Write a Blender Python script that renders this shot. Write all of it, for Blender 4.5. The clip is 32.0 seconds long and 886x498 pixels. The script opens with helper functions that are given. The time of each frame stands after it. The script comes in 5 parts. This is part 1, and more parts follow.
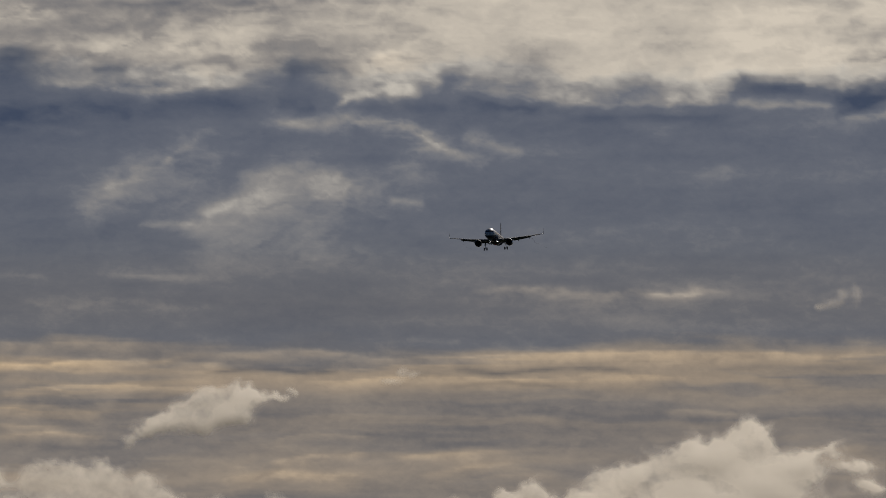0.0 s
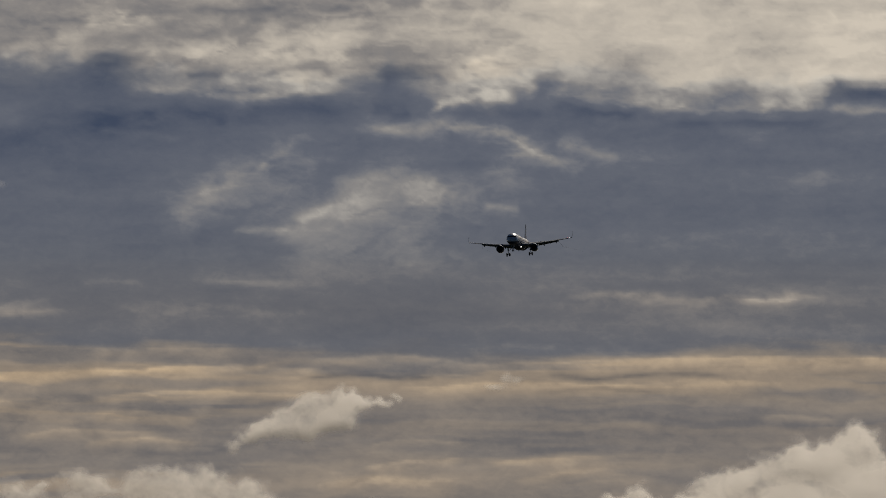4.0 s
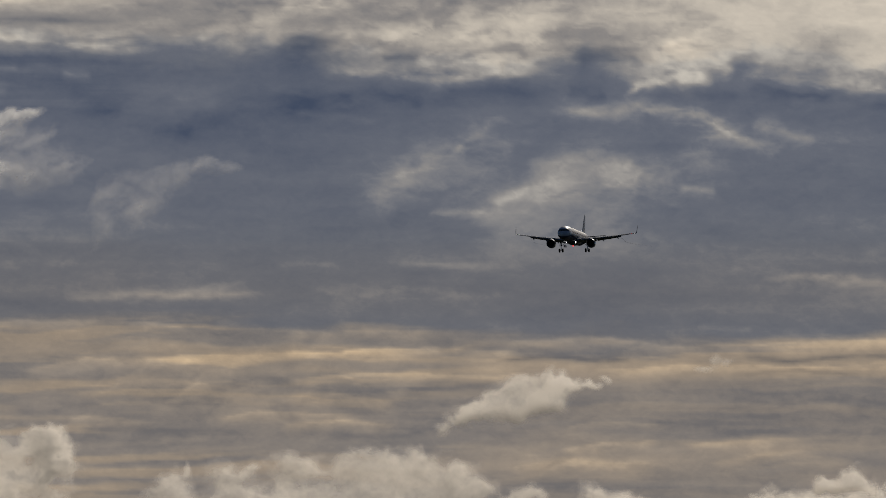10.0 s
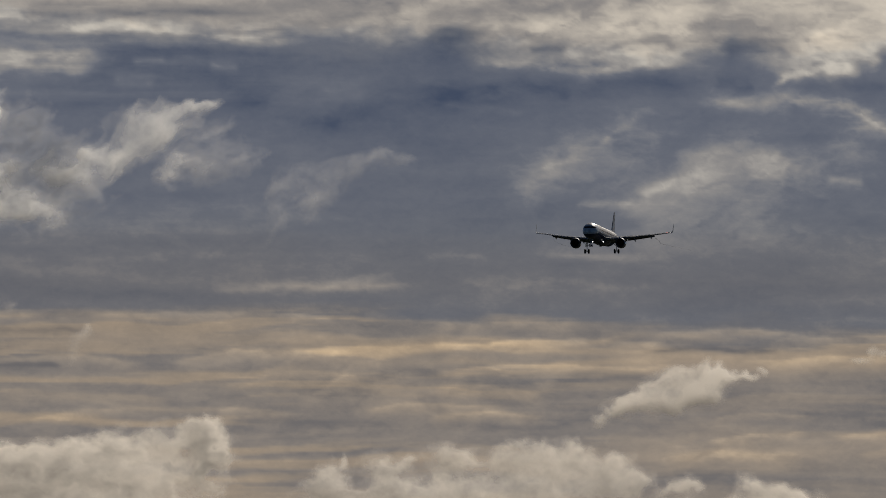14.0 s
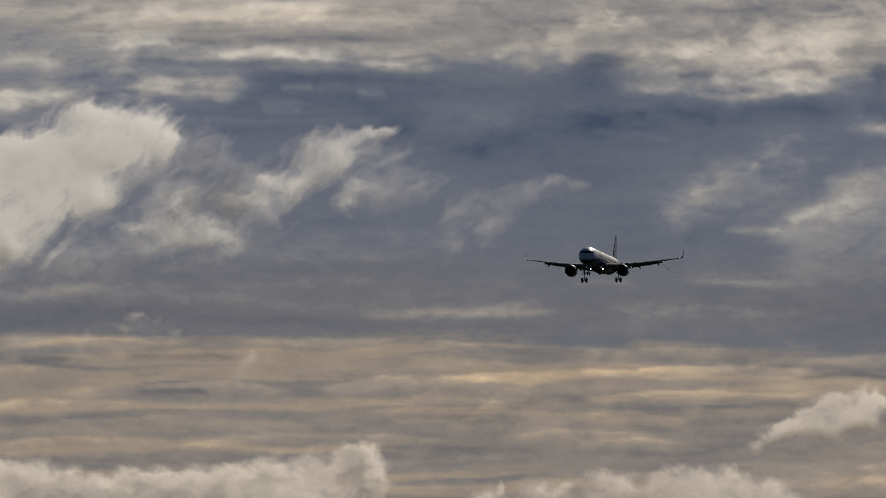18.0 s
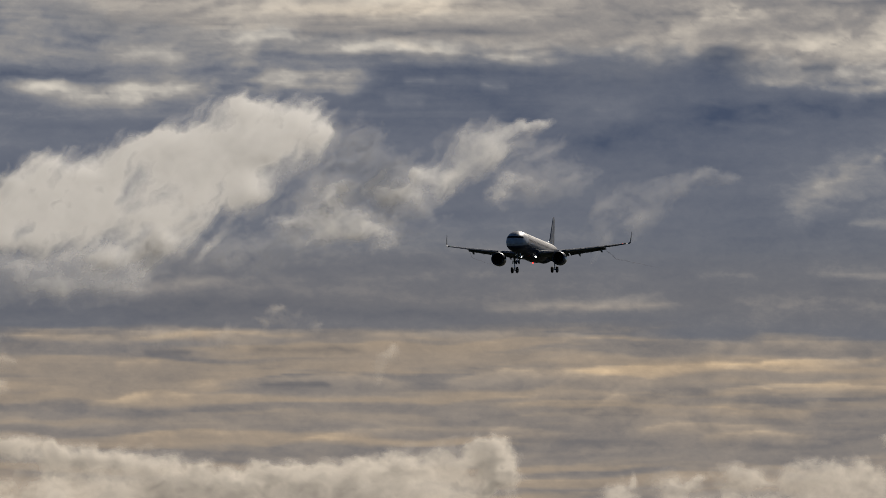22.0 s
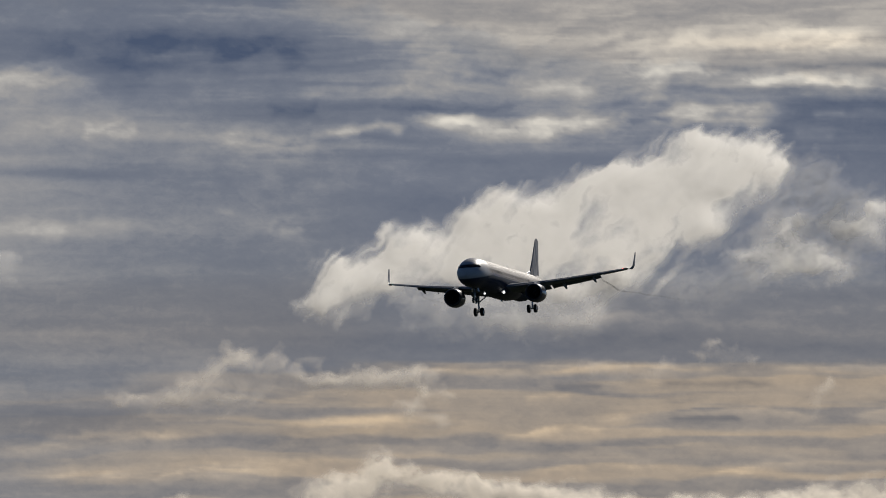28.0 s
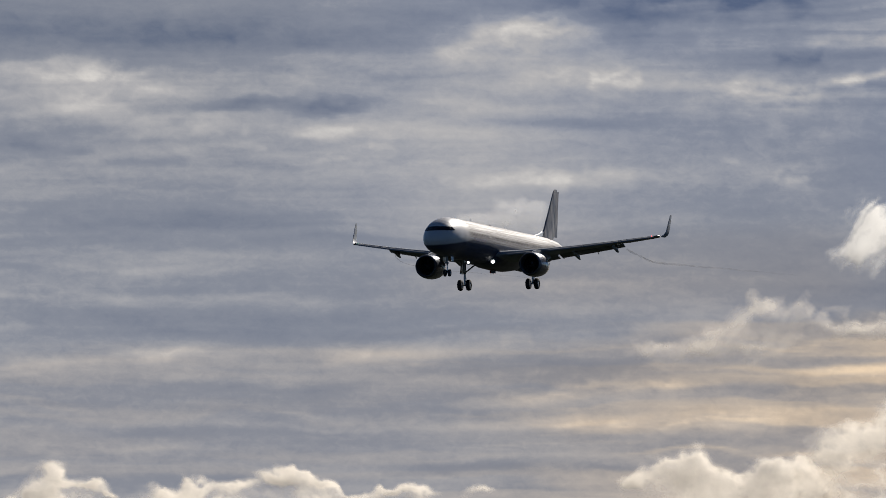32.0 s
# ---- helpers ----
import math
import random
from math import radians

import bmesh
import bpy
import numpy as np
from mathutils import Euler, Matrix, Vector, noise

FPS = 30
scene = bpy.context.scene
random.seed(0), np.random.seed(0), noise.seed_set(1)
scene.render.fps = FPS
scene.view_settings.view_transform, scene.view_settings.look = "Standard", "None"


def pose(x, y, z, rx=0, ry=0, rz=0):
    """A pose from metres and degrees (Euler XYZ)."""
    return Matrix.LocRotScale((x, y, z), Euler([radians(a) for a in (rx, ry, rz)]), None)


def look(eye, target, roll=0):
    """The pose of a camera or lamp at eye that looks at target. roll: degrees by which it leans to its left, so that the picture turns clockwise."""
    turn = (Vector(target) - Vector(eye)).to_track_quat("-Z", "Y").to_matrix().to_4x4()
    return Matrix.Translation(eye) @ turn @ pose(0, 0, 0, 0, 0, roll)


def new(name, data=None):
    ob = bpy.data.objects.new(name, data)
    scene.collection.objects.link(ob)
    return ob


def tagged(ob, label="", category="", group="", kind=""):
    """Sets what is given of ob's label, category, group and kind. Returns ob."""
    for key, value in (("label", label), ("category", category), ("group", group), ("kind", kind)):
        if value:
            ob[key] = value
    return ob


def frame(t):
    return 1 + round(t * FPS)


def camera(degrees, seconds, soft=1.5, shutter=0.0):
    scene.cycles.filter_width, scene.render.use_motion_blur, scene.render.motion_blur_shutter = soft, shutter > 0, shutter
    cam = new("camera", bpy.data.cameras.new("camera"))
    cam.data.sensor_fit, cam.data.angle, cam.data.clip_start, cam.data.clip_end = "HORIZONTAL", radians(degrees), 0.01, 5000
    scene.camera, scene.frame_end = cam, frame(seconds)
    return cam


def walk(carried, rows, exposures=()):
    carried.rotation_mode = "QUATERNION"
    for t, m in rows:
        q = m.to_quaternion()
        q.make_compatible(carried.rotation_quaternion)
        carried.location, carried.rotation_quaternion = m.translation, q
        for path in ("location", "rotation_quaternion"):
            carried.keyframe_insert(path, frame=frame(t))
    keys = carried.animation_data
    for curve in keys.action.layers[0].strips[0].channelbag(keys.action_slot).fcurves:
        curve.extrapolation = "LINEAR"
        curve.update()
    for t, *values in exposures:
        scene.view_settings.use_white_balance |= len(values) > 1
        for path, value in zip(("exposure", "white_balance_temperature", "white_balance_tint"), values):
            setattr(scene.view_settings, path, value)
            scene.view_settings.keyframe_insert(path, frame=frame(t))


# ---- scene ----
EYE = (0.0, 0.0, 1.7)
FOCAL = 14500.0     # lens length in units of 1/1568 of the picture's width


def way(azimuth, elevation):
    """Unit vector; azimuth in degrees clockwise from +y."""
    a, e = radians(azimuth), radians(elevation)
    return Vector((math.sin(a) * math.cos(e), math.cos(a) * math.cos(e), math.sin(e)))


def aim(azimuth, elevation):
    return look(EYE, Vector(EYE) + way(azimuth, elevation) * 100)


cam = camera(2 * math.degrees(math.atan(784 / FOCAL)), 32.0, soft=0.8)
walk(cam, [
    (0.0, aim(0.0098, 2.9877)), (0.5, aim(-0.1331, 2.9953)), (1.0, aim(-0.2903, 2.9959)),
    (1.5, aim(-0.4074, 3.0201)), (2.0, aim(-0.4842, 3.1281)), (2.5, aim(-0.4903, 3.2292)),
    (4.5, aim(-0.7710, 2.9900)), (5.0, aim(-0.8964, 3.1051)), (5.5, aim(-0.9714, 3.0994)),
    (6.0, aim(-1.0542, 3.0384)), (6.5, aim(-1.1454, 2.9585)), (7.0, aim(-1.2081, 2.8539)),
    (7.5, aim(-1.2184, 2.7612)), (8.0, aim(-1.2306, 2.6676)), (8.5, aim(-1.3059, 2.6287)),
    (9.0, aim(-1.5646, 2.6437)), (9.5, aim(-1.9341, 2.7860)), (10.0, aim(-2.0277, 2.9037)),
    (10.5, aim(-2.0456, 2.8648)), (11.0, aim(-2.0842, 2.8139)), (11.5, aim(-2.1552, 2.7753)),
    (12.0, aim(-2.4408, 2.7734)), (12.5, aim(-2.7651, 2.8148)), (13.0, aim(-3.0012, 2.8383)),
    (13.5, aim(-3.0768, 2.8388)), (15.5, aim(-2.9751, 2.8722)), (16.0, aim(-3.0363, 2.8649)),
    (16.5, aim(-3.1181, 2.8530)), (17.0, aim(-3.2034, 2.9029)), (17.5, aim(-3.5653, 2.9533)),
    (18.0, aim(-4.0947, 3.0292)), (18.5, aim(-4.2533, 3.0332)), (19.0, aim(-4.3866, 3.0198)),
    (19.5, aim(-4.4587, 3.0375)), (20.0, aim(-4.5058, 3.0798)), (20.5, aim(-4.5544, 3.1211)),
    (21.0, aim(-4.6574, 3.1266)), (21.5, aim(-4.7672, 3.0717)), (22.0, aim(-4.9568, 2.9804)),
    (22.5, aim(-5.1542, 2.9192)), (23.0, aim(-5.5111, 2.8694)), (23.5, aim(-5.7378, 2.8312)),
    (24.0, aim(-5.9437, 2.9070)), (24.5, aim(-6.1022, 2.9969)), (25.0, aim(-6.2536, 2.9830)),
    (25.5, aim(-6.5682, 2.9124)), (27.5, aim(-7.5741, 3.2634)), (28.0, aim(-7.8262, 3.2182)),
    (28.5, aim(-8.3723, 3.1803)), (29.0, aim(-8.7778, 3.1587)), (29.5, aim(-9.1222, 3.1111)),
    (30.0, aim(-9.3851, 3.0554)), (30.5, aim(-9.7781, 2.9753)), (31.0, aim(-10.3612, 2.9188)),
    (31.5, aim(-10.9500, 2.8689)), (32.0, aim(-11.3670, 2.8636)),
], exposures=[(0, -0.55, 6500, 10), (6, -0.60, 6500, 10), (7, -0.38, 6500, 10), (8, -0.18, 6500, 10), (9, -0.34, 6500, 10), (10, -0.48, 6500, 10), (13, -0.48, 6500, 10), (20, -0.41, 6500, 10), (21, -0.42, 6500, 10), (22, -0.32, 6500, 10), (23, -0.23, 6500, 10), (25, -0.18, 6450, 10), (28, -0.10, 6380, 9), (30, -0.01, 6240, 9), (31, 0.18, 6230, 9), (31.7, 0.24, 6270, 10), (32, 0.37, 6300, 10)])

# ---- world and sun ----
SUN_AZIMUTH, SUN_ELEVATION = 16.0, 31.0
world = bpy.data.worlds.new("world")
scene.world = world
world.use_nodes = True
wn = world.node_tree.nodes
sky = wn.new("ShaderNodeTexSky")
sky.sky_type, sky.sun_disc = "NISHITA", False
sky.sun_elevation, sky.sun_rotation = radians(SUN_ELEVATION), radians(SUN_AZIMUTH)
sky.air_density, sky.dust_density, sky.ozone_density = 0.6, 0.1, 6.0
wn["Background"].inputs["Strength"].default_value = 0.033
world.node_tree.links.new(sky.outputs[0], wn["Background"].inputs["Color"])

sun = new("sun", bpy.data.lights.new("sun", "SUN"))
sun.data.energy, sun.data.angle, sun.data.color = 4.6, radians(0.6), (1.0, 0.92, 0.81)
sun.matrix_world = look((0, 0, 900), Vector((0, 0, 900)) - way(SUN_AZIMUTH, SUN_ELEVATION) * 100)


# ---- materials ----
def material(name):
    m = bpy.data.materials.new(name)
    m.use_nodes = True
    return m, m.node_tree.nodes, m.node_tree.links, m.node_tree.nodes["Principled BSDF"]


def node(nodes, links, kind, settings=(), **sockets):
    """A node with plain attribute settings; sockets take values or output sockets (underscores for blanks)."""
    n = nodes.new(kind)
    for key, value in settings:
        if key == "operation":
            n.operation = value
        elif key == "blend_type":
            n.blend_type = value
        elif key == "data_type":
            n.data_type = value
        elif key == "attribute_name":
            n.attribute_name = value
        elif key == "interpolation_type":
            n.interpolation_type = value
    for key, value in sockets.items():
        s = n.inputs[int(key[1:])] if key[0] == "i" and key[1:].isdigit() else n.inputs[key.replace("_", " ")]
        if isinstance(value, bpy.types.NodeSocket):
            links.new(value, s)
        else:
            s.default_value = value
    return n


def surface(name, colour, roughness, metallic=0.0, grime=0.15, scale=1.2, coat=0.0, bump=0.0, fine=9.0):
    """A painted, metal or rubber surface with two scales of wear."""
    m, nodes, links, b = material(name)
    at = node(nodes, links, "ShaderNodeTexCoord").outputs["Object"]
    big = node(nodes, links, "ShaderNodeTexNoise", Vector=at, Scale=scale, Detail=5.0, Roughness=0.6).outputs[0]
    small = node(nodes, links, "ShaderNodeTexNoise", Vector=at, Scale=scale * fine, Detail=4.0, Roughness=0.7).outputs[0]
    mix = node(nodes, links, "ShaderNodeMath", (("operation", "MULTIPLY_ADD"),), i0=small, i1=0.4, i2=big).outputs[0]
    amount = node(nodes, links, "ShaderNodeMapRange", i0=mix, i1=0.45, i2=1.0, i3=0.0, i4=grime).outputs[0]
    dark = tuple(c * 0.45 for c in colour)
    tint = node(nodes, links, "ShaderNodeMixRGB", Fac=amount, Color1=(*colour, 1), Color2=(*dark, 1)).outputs[0]
    links.new(tint, b.inputs["Base Color"])
    rough = node(nodes, links, "ShaderNodeMapRange", i0=mix, i1=0.4, i2=1.0, i3=max(0.02, roughness - 0.08), i4=min(1, roughness + 0.12)).outputs[0]
    links.new(rough, b.inputs["Roughness"])
    b.inputs["Metallic"].default_value = metallic
    b.inputs["Coat Weight"].default_value = coat
    b.inputs["Coat Roughness"].default_value = 0.08
    if bump:
        links.new(node(nodes, links, "ShaderNodeBump", Strength=bump, Distance=0.02, Height=small).outputs[0], b.inputs["Normal"])
    return m


def lamp_material(name, colour, strength):
    m, nodes, links, b = material(name)
    b.inputs["Base Color"].default_value = (0.8, 0.8, 0.8, 1)
    b.inputs["Emission Color"].default_value = (*colour, 1)
    b.inputs["Emission Strength"].default_value = strength
    return m


WHITE = surface("white_paint", (0.80, 0.80, 0.78), 0.36, grime=0.25, scale=0.5, coat=0.25)


def livery_material():
    """White gloss paint over midnight blue, with dirt drawn out along the airflow; the blue also stands in for shade on
    the lower side.
    """
    m, nodes, links, b = material("fuselage_livery")
    at = node(nodes, links, "ShaderNodeTexCoord").outputs["Object"]
    xyz = node(nodes, links, "ShaderNodeSeparateXYZ", Vector=at).outputs
    rise = node(nodes, links, "ShaderNodeMapRange", i0=xyz[0], i1=12.0, i2=20.0, i3=0.0, i4=1.05).outputs[0]
    line = node(nodes, links, "ShaderNodeMath", (("operation", "ADD"),), i0=xyz[2], i1=rise).outputs[0]
    tail = node(nodes, links, "ShaderNodeMapRange", i0=xyz[0], i1=-11.0, i2=-20.0, i3=0.0, i4=1.3).outputs[0]
    line = node(nodes, links, "ShaderNodeMath", (("operation", "SUBTRACT"),), i0=line, i1=tail).outputs[0]
    # blue edge set above the real paint line, to take in the side's shade
    upper = node(nodes, links, "ShaderNodeMapRange", i0=line, i1=-0.22, i2=-0.06, i3=0.0, i4=1.0).outputs[0]
    lay = nodes.new("ShaderNodeMapping")
    lay.inputs["Scale"].default_value = (0.13, 4.0, 10.0)
    links.new(at, lay.inputs[0])
    streak = node(nodes, links, "ShaderNodeTexNoise", Vector=lay.outputs[0], Scale=1.0, Detail=9.0, Roughness=0.74).outputs[0]
    dirt = node(nodes, links, "ShaderNodeMapRange", i0=streak, i1=0.34, i2=0.58, i3=0.44, i4=1.0).outputs[0]
    aft = node(nodes, links, "ShaderNodeMapRange", i0=xyz[0], i1=12.5, i2=15.5, i3=1.0, i4=0.12).outputs[0]
    dirt = node(nodes, links, "ShaderNodeMath", (("operation", "MULTIPLY"),), i0=dirt, i1=aft).outputs[0]
    white = node(nodes, links, "ShaderNodeMixRGB", Fac=dirt, Color1=(0.62, 0.605, 0.60, 1), Color2=(0.172, 0.150, 0.142, 1)).outputs[0]
    tint = node(nodes, links, "ShaderNodeMixRGB", Fac=upper, Color1=(0.035, 0.045, 0.085, 1), Color2=white).outputs[0]
    links.new(tint, b.inputs["Base Color"])
    links.new(node(nodes, links, "ShaderNodeMapRange", i0=dirt, i1=0.0, i2=0.9, i3=0.34, i4=0.72).outputs[0], b.inputs["Roughness"])
    b.inputs["Specular IOR Level"].default_value = 0.35
    b.inputs["Coat Weight"].default_value = 0.05
    return m


LIVERY = livery_material()
BELLY = surface("grey_belly_paint", (0.30, 0.32, 0.35), 0.38, grime=0.4, scale=0.6, coat=0.3)
WING = surface("wing_grey_paint", (0.26, 0.28, 0.31), 0.55, grime=0.35, scale=0.8)
FLAP = surface("flap_grey_paint", (0.20, 0.21, 0.23), 0.5, grime=0.5, scale=1.5)
NAVY = surface("midnight_blue_paint", (0.035, 0.045, 0.085), 0.42, grime=0.3, scale=0.7, coat=0.08)
COWL = surface("engine_cowl_paint", (0.05, 0.058, 0.08), 0.28, grime=0.3, scale=0.9, coat=0.6)
ALLOY = surface("polished_alloy", (0.42, 0.42, 0.44), 0.3, metallic=1.0, grime=0.2, scale=2.0)
STEEL = surface("gear_steel", (0.32, 0.33, 0.34), 0.45, metallic=0.4, grime=0.5, scale=3.0)
HOT = surface("exhaust_metal", (0.22, 0.20, 0.18), 0.4, metallic=0.9, grime=0.6, scale=3.0)
LIP = surface("dull_inlet_metal", (0.15, 0.15, 0.17), 0.5, metallic=0.8, grime=0.3, scale=2.0)
FAN = surface("fan_titanium", (0.10, 0.10, 0.11), 0.35, metallic=0.7, grime=0.4, scale=3.0)
DUCT = surface("inlet_duct_lining", (0.06, 0.06, 0.065), 0.7, grime=0.3, scale=3.0)
RUBBER = surface("tyre_rubber", (0.025, 0.025, 0.026), 0.75, grime=0.4, scale=5.0, bump=0.2)
def tail_material():
    """Pale grey fin paint with large dark blotches, weathered."""
    m, nodes, links, b = material("tail_mottled_paint")
    at = node(nodes, links, "ShaderNodeTexCoord").outputs["Object"]
    lay = nodes.new("ShaderNodeMapping")
    lay.inputs["Rotation"].default_value = (0.0, radians(-38), 0.0)
    lay.inputs["Scale"].default_value = (1.5, 1.0, 0.42)
    links.new(at, lay.inputs[0])
    big = node(nodes, links, "ShaderNodeTexNoise", Vector=lay.outputs[0], Scale=0.9, Detail=6.0, Roughness=0.6).outputs[0]
    cut = node(nodes, links, "ShaderNodeMapRange", i0=big, i1=0.38, i2=0.62, i3=0.0, i4=1.0).outputs[0]
    tint = node(nodes, links, "ShaderNodeMixRGB", Fac=cut, Color1=(0.045, 0.050, 0.075, 1), Color2=(0.33, 0.30, 0.28, 1)).outputs[0]
    links.new(tint, b.inputs["Base Color"])
    grain = node(nodes, links, "ShaderNodeTexNoise", Vector=at, Scale=9.0, Detail=5.0).outputs[0]
    links.new(node(nodes, links, "ShaderNodeMapRange", i0=grain, i1=0.3, i2=0.7, i3=0.42, i4=0.62).outputs[0], b.inputs["Roughness"])
    b.inputs["Coat Weight"].default_value = 0.08
    return m


def streak_material():
    m, nodes, links, b = material("condensed_vapour")
    at = node(nodes, links, "ShaderNodeTexCoord").outputs["Object"]
    grain = node(nodes, links, "ShaderNodeTexNoise", Vector=at, Scale=0.6, Detail=4.0).outputs[0]
    b.inputs["Base Color"].default_value = (0.42, 0.41, 0.40, 1)
    b.inputs["Roughness"].default_value = 1.0
    amount = node(nodes, links, "ShaderNodeMapRange", i0=grain, i1=0.3, i2=0.7, i3=0.06, i4=0.28).outputs[0]
    x = node(nodes, links, "ShaderNodeSeparateXYZ", Vector=at).outputs[0]
    fade = node(nodes, links, "ShaderNodeMapRange", i0=x, i1=-70.0, i2=-14.0, i3=0.0, i4=1.0).outputs[0]
    links.new(node(nodes, links, "ShaderNodeMath", (("operation", "MULTIPLY"),), i0=amount, i1=fade).outputs[0], b.inputs["Alpha"])
    return m


MOTTLED = tail_material()
STREAK = streak_material()
PORT = surface("cabin_pane", (0.34, 0.31, 0.29), 0.45, grime=0.2, scale=2.0)
GLASS = surface("cockpit_glass", (0.012, 0.014, 0.018), 0.08, grime=0.1, scale=2.0)
DARK = surface("black_gloss_paint", (0.02, 0.022, 0.026), 0.22, grime=0.2, scale=1.5, coat=0.5)
RED_PAINT = surface("red_marking_paint", (0.22, 0.12, 0.12), 0.35, grime=0.3, scale=1.0, coat=0.5)
LANDING = lamp_material("landing_light_beam", (1.0, 0.97, 0.92), 3.0)
RED_LAMP = lamp_material("red_lamp_glow", (1.0, 0.06, 0.05), 3.0)
BEACON_LAMP = lamp_material("beacon_glow", (1.0, 0.03, 0.02), 9.0)
GREEN_LAMP = lamp_material("green_lamp_glow", (0.1, 1.0, 0.4), 0.2)


def ground_material():
    m, nodes, links, b = material("mown_grass_field")
    at = node(nodes, links, "ShaderNodeTexCoord").outputs["Object"]
    a = node(nodes, links, "ShaderNodeTexNoise", Vector=at, Scale=0.01, Detail=8.0).outputs[0]
    c = node(nodes, links, "ShaderNodeTexNoise", Vector=at, Scale=1.5, Detail=6.0).outputs[0]
    t = node(nodes, links, "ShaderNodeMixRGB", Fac=a, Color1=(0.04, 0.05, 0.025, 1), Color2=(0.08, 0.078, 0.045, 1)).outputs[0]
    t = node(nodes, links, "ShaderNodeMixRGB", (('blend_type', 'MULTIPLY'),), Fac=0.6, Color1=t, Color2=c).outputs[0]
    t = node(nodes, links, "ShaderNodeMixRGB", (("blend_type", "MULTIPLY"),), Fac=1.0, Color1=t, Color2=(0.22, 0.26, 0.30, 1)).outputs[0]
    links.new(t, b.inputs["Base Color"])
    b.inputs["Roughness"].default_value = 1.0
    b.inputs["Specular IOR Level"].default_value = 0.05
    return m


# ---- numeric noise for the sky ----
_table = np.random.RandomState(7).rand(256, 256)


def value_noise(x, y, seed):
    xi, yi = np.floor(x).astype(int), np.floor(y).astype(int)
    fx, fy = x - xi, y - yi
    fx, fy = fx * fx * fx * (fx * (fx * 6 - 15) + 10), fy * fy * fy * (fy * (fy * 6 - 15) + 10)
    h = lambda i, j: _table[(i * 37 + seed * 101) % 256 - 0, (j * 17 + i * 5 + seed * 57) % 256]
    a, b, c, d = h(xi, yi), h(xi + 1, yi), h(xi, yi + 1), h(xi + 1, yi + 1)
    return (a + (b - a) * fx) * (1 - fy) + (c + (d - c) * fx) * fy


def fbm(x, y, octaves=5, seed=0, gain=0.5):
    """Fractal noise, about -1 to 1."""
    out, amp, total = 0.0, 1.0, 0.0
    for k in range(octaves):
        out = out + amp * (value_noise(x + 13.7 * k, y + 7.3 * k, seed + k) * 2 - 1)
        total += amp
        amp *= gain
        x, y = x * 1.97 + y * 0.23, y * 1.97 - x * 0.23
    return out / total * 1.6


def smooth(a, b, x):
    t = np.clip((x - a) / (b - a), 0, 1)
    return t * t * (3 - 2 * t)


def sky_point(u, v, distance):
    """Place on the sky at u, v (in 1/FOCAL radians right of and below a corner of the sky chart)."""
    az, el = (u - 784) / FOCAL, radians(3.0) + (441 - v) / FOCAL
    return (distance * np.sin(az) * np.cos(el) + EYE[0], distance * np.cos(az) * np.cos(el) + EYE[1], distance * np.sin(el) + EYE[2])


def sheet(name, u, v, distance, keep=None, fields=(), mat=None):
    """A curved grid over the chart arrays u, v, at a distance array; fields are point attributes."""
    rows, cols = u.shape
    x, y, z = sky_point(u, v, distance)
    points = np.stack([x, y, z], -1).reshape(-1, 3)
    index = np.arange(rows * cols).reshape(rows, cols)
    quads = np.stack([index[:-1, :-1], index[1:, :-1], index[1:, 1:], index[:-1, 1:]], -1).reshape(-1, 4)
    if keep is not None:
        k = keep.reshape(-1)
        quads = quads[k[quads].any(axis=1)]
        used = np.unique(quads)
        renumber = np.zeros(rows * cols, int)
        renumber[used] = np.arange(len(used))
        quads, points = renumber[quads], points[used]
    else:
        used = np.arange(rows * cols)
    middle = points.mean(axis=0)
    mesh = bpy.data.meshes.new(name)
    mesh.vertices.add(len(points))
    mesh.vertices.foreach_set("co", (points - middle).astype(np.float32).ravel())
    mesh.loops.add(quads.size)
    mesh.loops.foreach_set("vertex_index", quads.astype(np.int32).ravel())
    mesh.polygons.add(len(quads))
    mesh.polygons.foreach_set("loop_start", np.arange(0, quads.size, 4, dtype=np.int32))
    mesh.polygons.foreach_set("use_smooth", np.ones(len(quads), bool))
    mesh.update(calc_edges=True)
    mesh.validate()
    for key, values in fields:
        a = mesh.attributes.new(key, "FLOAT", "POINT")
        a.data.foreach_set("value", values.reshape(-1)[used].astype(np.float32))
    if mat:
        mesh.materials.append(mat)
    ob = new(name, mesh)
    ob.location = middle
    return ob


# ---- the high overcast: one far sheet ----
U0, U1, V0, V1, STEP = -3400, 2100, -95, 1200, 3.6


